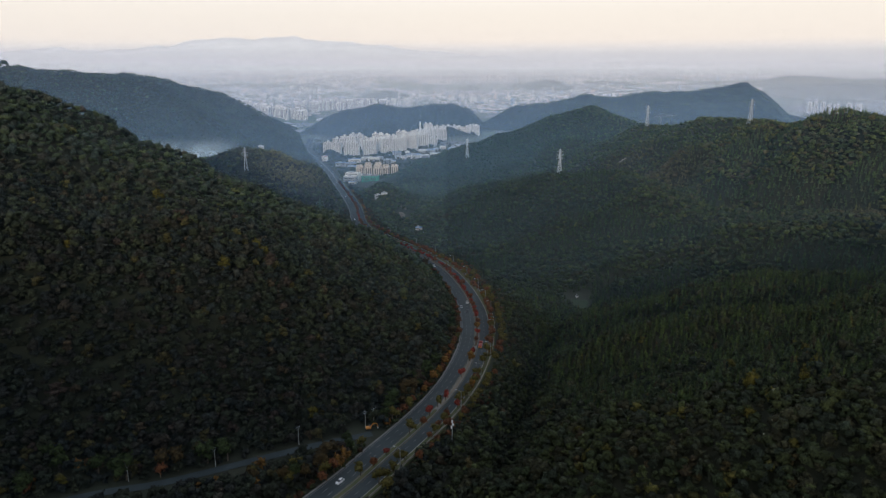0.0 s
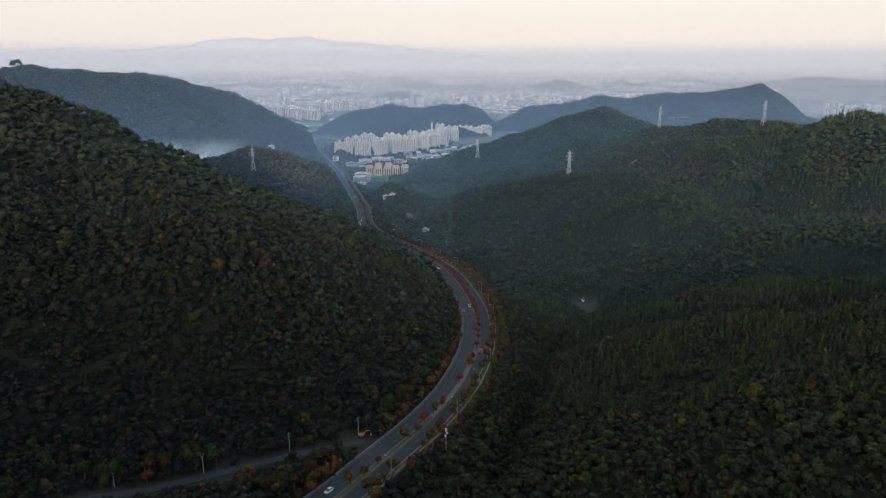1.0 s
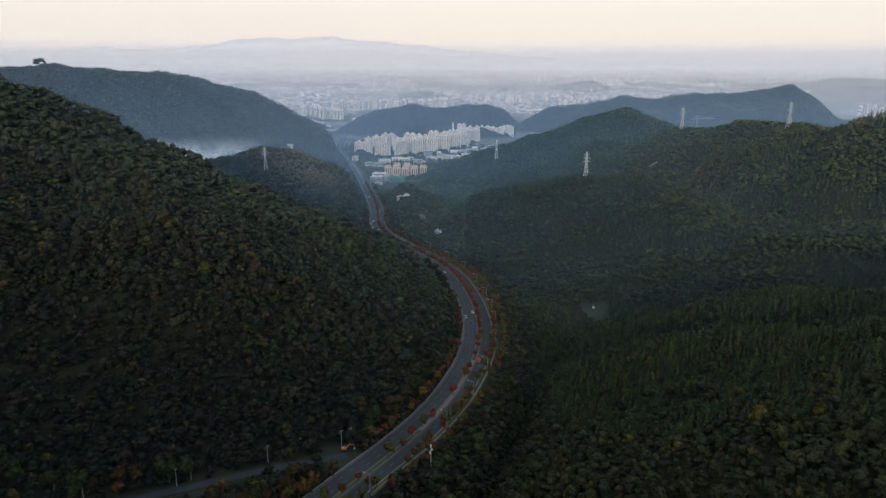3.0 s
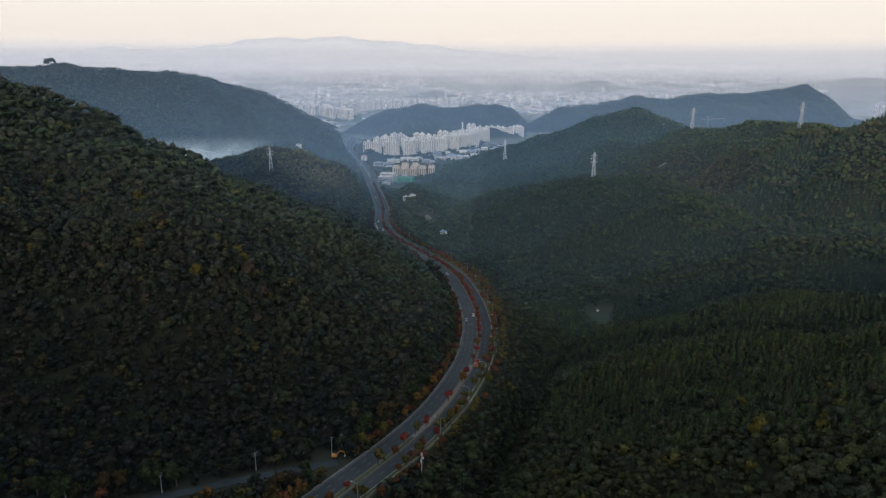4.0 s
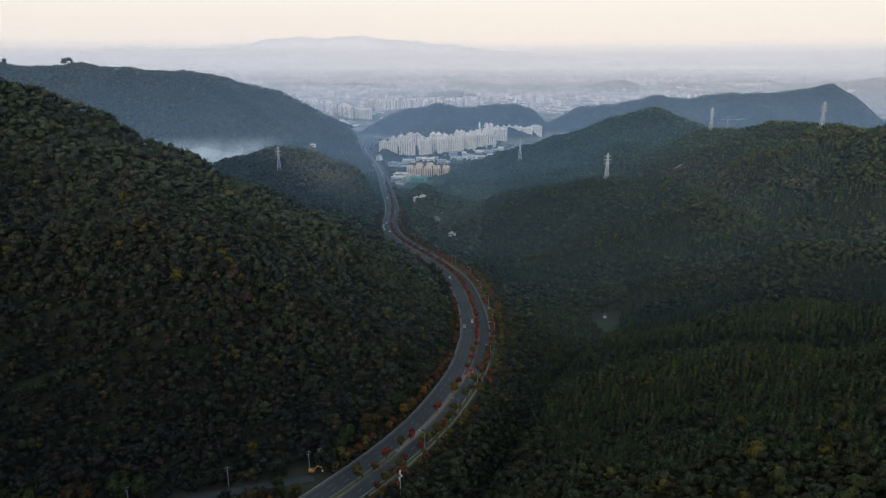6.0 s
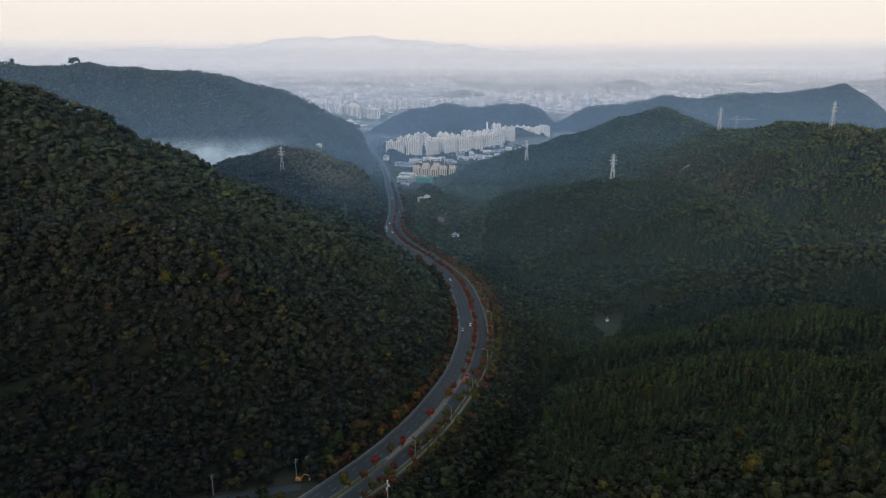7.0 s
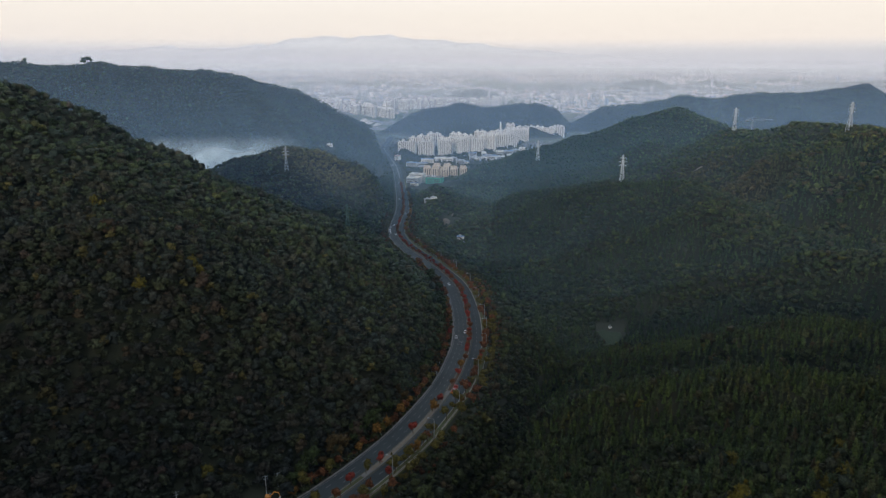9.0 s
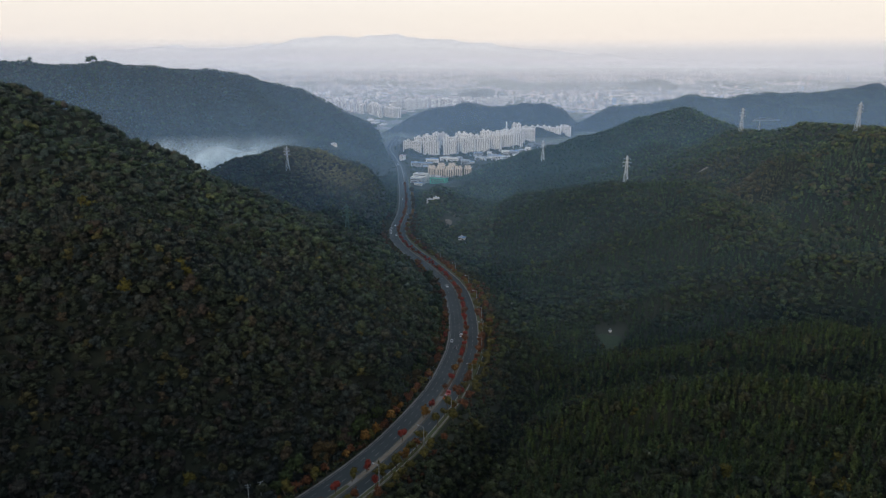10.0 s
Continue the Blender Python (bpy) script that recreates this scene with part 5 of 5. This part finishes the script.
row_of(-13.4, 235, 470, 5.0, ("rust", "amber", "rust", "olive", "rust"), 1.0)
row_of(-14.2, 470, 700, 5.0, ("rust", "rust", "red", "amber"), 1.0)
row_of(0.0, 235, 345, 10.5, ("red", "amber", "rust", "olive"), 0.3, 0.2)
row_of(0.0, 352, 460, 12.0, ("rust", "amber", "red"), 0.3, 0.3)
row_of(0.0, 460, 900, 6.5, ("red", "rust", "red"), 0.3, 0.05)
row_of(0.0, 900, 1400, 8.5, ("red", "rust"), 0.3, 0.1)
row_of(11.0, 900, 1300, 8.5, ("rust", "amber", "brown"), 0.9, 0.1)
row_of(9.5, 235, 470, 5.6, ("olive", "olive", "rust", "amber", "olive", "red"), 0.5, 0.25)
row_of(10.6, 470, 900, 4.8, ("rust", "rust", "amber", "olive"), 0.9, 0.08)
row_of(16.5, 245, 620, 6.0, ("olive", "olive", "rust"), 1.4, 0.3)
row_of(-19.0, 235, 640, 6.5, ("green", "brown", "green"), 1.6, 0.1)
for k in range(46):
    y = rt.uniform(236, 262)
    x = -60 - rt.uniform(0, 120)
    grow(rt.choice(("rust", "amber", "olive", "brown", "green")), x, y - 0.42 * (x + 60) * -0.25 + 12)
# standing out in the woods
for x, y in ((-107, 382), (-112, 386), (-120, 352), (-173, 401), (-152, 378), (156, 273), (162, 276), (150, 262), (-66, 300), (135, 300), (128, 262), (118, 240), (-128, 238), (-140, 240), (-160, 246), (-190, 330), (170, 300)):
    grow("gold", x, y)
for x, y, big in ((-911, 1449, 1.6), (-918, 1446, 1.5), (-906, 1451, 1.2), (-931, 1440, 1.0), (-986, 1355, 1.3)):
    grow("green", x, y, None, big)

# ---- shrubs that fill the banks of the road ----
rs = np.random.RandomState(17)
bank = stretch_of(ROAD, 180, 1000)
pick = rs.randint(0, len(bank), 5200)
side = np.where(rs.uniform(0, 1, 5200) < 0.62, rs.uniform(14.8, 25, 5200), rs.uniform(-17, -12.3, 5200))
tang = np.gradient(bank[:, :2], axis=0)
tang /= np.linalg.norm(tang, axis=1)[:, None]
along_by = rs.uniform(-3, 3, 5200)
sx = bank[pick, 0] + tang[pick, 1] * side + tang[pick, 0] * along_by
sy = bank[pick, 1] - tang[pick, 0] * side + tang[pick, 1] * along_by
ok = (along(SIDE_ROAD[::2] - (0, 2, 0), sx, sy)[0] > 5.5) & ~((np.abs(side) < 18) & (side < 0) & (np.hypot(sx + 41, sy - 291) < 11))
sx, sy = sx[ok], sy[ok]
palette = np.array(GREENS + GREENS + [(0.050, 0.046, 0.018), (0.060, 0.052, 0.018), (0.055, 0.034, 0.018), (0.066, 0.030, 0.018)])
scatter("roadside_shrubs", np.stack([sx, sy, height(sx, sy) - 0.3], -1), rs.uniform(0.7, 1.7, len(sx)), rs.uniform(0.9, 1.5, len(sx)), palette[rs.randint(0, len(palette), len(sx))] * rs.uniform(0.8, 1.2, len(sx))[:, None], FAR, "low green and russet shrubs on the road banks", 12)

# russet trees and scrub crowding the farther road on both sides
bank = stretch_of(ROAD, 480, 1010)
pick = rs.randint(0, len(bank), 2600)
side = np.where(rs.uniform(0, 1, 2600) < 0.6, rs.uniform(13.5, 27, 2600), rs.uniform(-25, -14.5, 2600))
tang = np.gradient(bank[:, :2], axis=0)
tang /= np.linalg.norm(tang, axis=1)[:, None]
sx = bank[pick, 0] + tang[pick, 1] * side + rs.uniform(-2, 2, 2600)
sy = bank[pick, 1] - tang[pick, 0] * side + rs.uniform(-3, 3, 2600)
ok = along(ROAD[::2], sx, sy)[0] > 13.2
sx, sy, off = sx[ok], sy[ok], np.abs(side[ok])
russet = np.array([(0.070, 0.038, 0.022), (0.060, 0.040, 0.020), (0.082, 0.036, 0.022), (0.050, 0.042, 0.020), (0.066, 0.052, 0.020)])
leafy = np.where((rs.uniform(0, 1, len(sx)) < np.interp(off, [14, 24], [0.9, 0.15]))[:, None], russet[rs.randint(0, 5, len(sx))], np.array(GREENS)[rs.randint(0, 6, len(sx))])
scatter("roadside_thicket", np.stack([sx, sy, height(sx, sy) - 0.3], -1), rs.uniform(1.0, 1.9, len(sx)) * np.interp(off, [13, 22], [0.8, 1.5]), rs.uniform(0.9, 1.4, len(sx)), leafy, MID, "russet and green thicket along the farther road", 14)

# ---- mist in the side valley ----
def mist_material(thick, colour, lo, hi):
    """Drifting mist: soft-edged and patchy."""
    m, n, l, p = nodes_of("mist")
    n.remove(p)
    tc = n.new("ShaderNodeTexCoord")
    sep = n.new("ShaderNodeSeparateXYZ")
    l.new(tc.outputs["Generated"], sep.inputs[0])
    edge = None
    for axis, a, b, c, d in (("X", 0.0, 0.25, 0.75, 1.0), ("Z", -0.3, 0.0, 0.35, 1.0)):
        for e0, e1, y0, y1 in ((a, b, 0.0, 1.0), (c, d, 1.0, 0.0)):
            mr = n.new("ShaderNodeMapRange")
            mr.interpolation_type = "SMOOTHSTEP"
            for key, v in (("From Min", e0), ("From Max", e1), ("To Min", y0), ("To Max", y1)):
                mr.inputs[key].default_value = v
            l.new(sep.outputs[axis], mr.inputs["Value"])
            if edge is None:
                edge = mr.outputs[0]
            else:
                mu = n.new("ShaderNodeMath")
                mu.operation = "MULTIPLY"
                l.new(edge, mu.inputs[0])
                l.new(mr.outputs[0], mu.inputs[1])
                edge = mu.outputs[0]
    patchy = noise_fac(n, l, 0.016, 5, lo, hi)
    mu = n.new("ShaderNodeMath")
    mu.operation = "MULTIPLY"
    l.new(edge, mu.inputs[0])
    l.new(patchy, mu.inputs[1])
    mu2 = n.new("ShaderNodeMath")
    mu2.operation = "MULTIPLY"
    mu2.inputs[1].default_value = thick
    l.new(mu.outputs[0], mu2.inputs[0])
    clear, dif, mix = n.new("ShaderNodeBsdfTransparent"), n.new("ShaderNodeBsdfDiffuse"), n.new("ShaderNodeMixShader")
    dif.inputs["Color"].default_value = (*colour, 1)
    l.new(mu2.outputs[0], mix.inputs[0])
    l.new(clear.outputs[0], mix.inputs[1])
    l.new(dif.outputs[0], mix.inputs[2])
    l.new(mix.outputs[0], n["Material Output"].inputs["Surface"])
    return m


M_MIST = mist_material(1.0, (0.74, 0.90, 1.0), 0.28, 0.74)
# thin violet haze in a sheet, added to pale the dark mountain
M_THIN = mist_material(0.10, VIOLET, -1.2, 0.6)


# fainter haze sheet, added to lighten the knoll behind it
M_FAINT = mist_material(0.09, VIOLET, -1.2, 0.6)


def mist_bank(x0, x1, y, z0, z1, lean, label, material=None):
    """A drifting sheet of mist that leans back and billows."""
    xs = np.linspace(x0, x1, 24)
    rows = []
    for k in range(7):
        u = k / 6
        rows.append(np.c_[xs, y + lean * u + 14 * np.sin(xs / 60 + 2 * u), np.full(24, z0 + (z1 - z0) * u) + 5 * np.sin(xs / 45)])
    bd = Build()
    for a, b in zip(rows, rows[1:]):
        bd.strip(b, a)
    return tagged(part("mist", bd, material or M_MIST, None, label), category="mist", group="mist banks", kind="stuff")


mist_bank(-640, -370, 1120, 70, 140, 60, "white mist lying in the side valley")
mist_bank(-680, -350, 1190, 60, 132, 80, "white mist lying in the side valley")
mist_bank(-2300, 130, 1215, 20, 480, 40, "bluish haze sheet in front of the dark mountain", M_THIN)
mist_bank(-560, -90, 850, 30, 220, 20, "faint haze sheet added before the wooded knoll", M_FAINT)

# ---- trees round the housing estate ----
rb = np.random.RandomState(31)
line = front[rb.randint(0, len(front), 900)]
off = np.concatenate([rb.uniform(-34, -14, 450), rb.uniform(20, 250, 450)])
bx, by = line[:, 0] + rb.uniform(-9, 9, 900) + 0.12 * off, line[:, 1] + off
ok = along(ROAD[::2], bx, by)[0] > 16
bx, by = bx[ok], by[ok]
scatter("estate_trees", np.stack([bx, by, height(bx, by) + 0.5], -1), rb.uniform(2.2, 4.2, len(bx)), rb.uniform(1.2, 1.8, len(bx)), np.array(GREENS)[rb.randint(0, len(GREENS), len(bx))], FAR, "dark green trees around the apartment blocks", 8)

# trees filling the valley floor between the road, the low buildings and the estate
vx, vy = rb.uniform(-460, 120, 5200), rb.uniform(1480, 2520, 5200)
ok = (along(ROAD[::2], vx, vy)[0] > 15) & (height(vx, vy) < 14) & (roll(vx * 3.0, vy * 3.0 + 70) > -0.5) & (np.hypot(vx + 172, vy - 1612) > 34)
front_y = np.interp(vx, front[:, 0], front[:, 1])
ok &= (vy < front_y - 14) | (vx < -372)
vx, vy = vx[ok], vy[ok]
scatter("valley_trees", np.stack([vx, vy, height(vx, vy) - 0.5], -1), rb.uniform(2.0, 4.2, len(vx)), rb.uniform(0.8, 1.3, len(vx)), np.array(GREENS)[rb.randint(0, len(GREENS), len(vx))] * rb.uniform(0.9, 1.5, len(vx))[:, None], FAR, "dark trees between the road and the low buildings", 9)
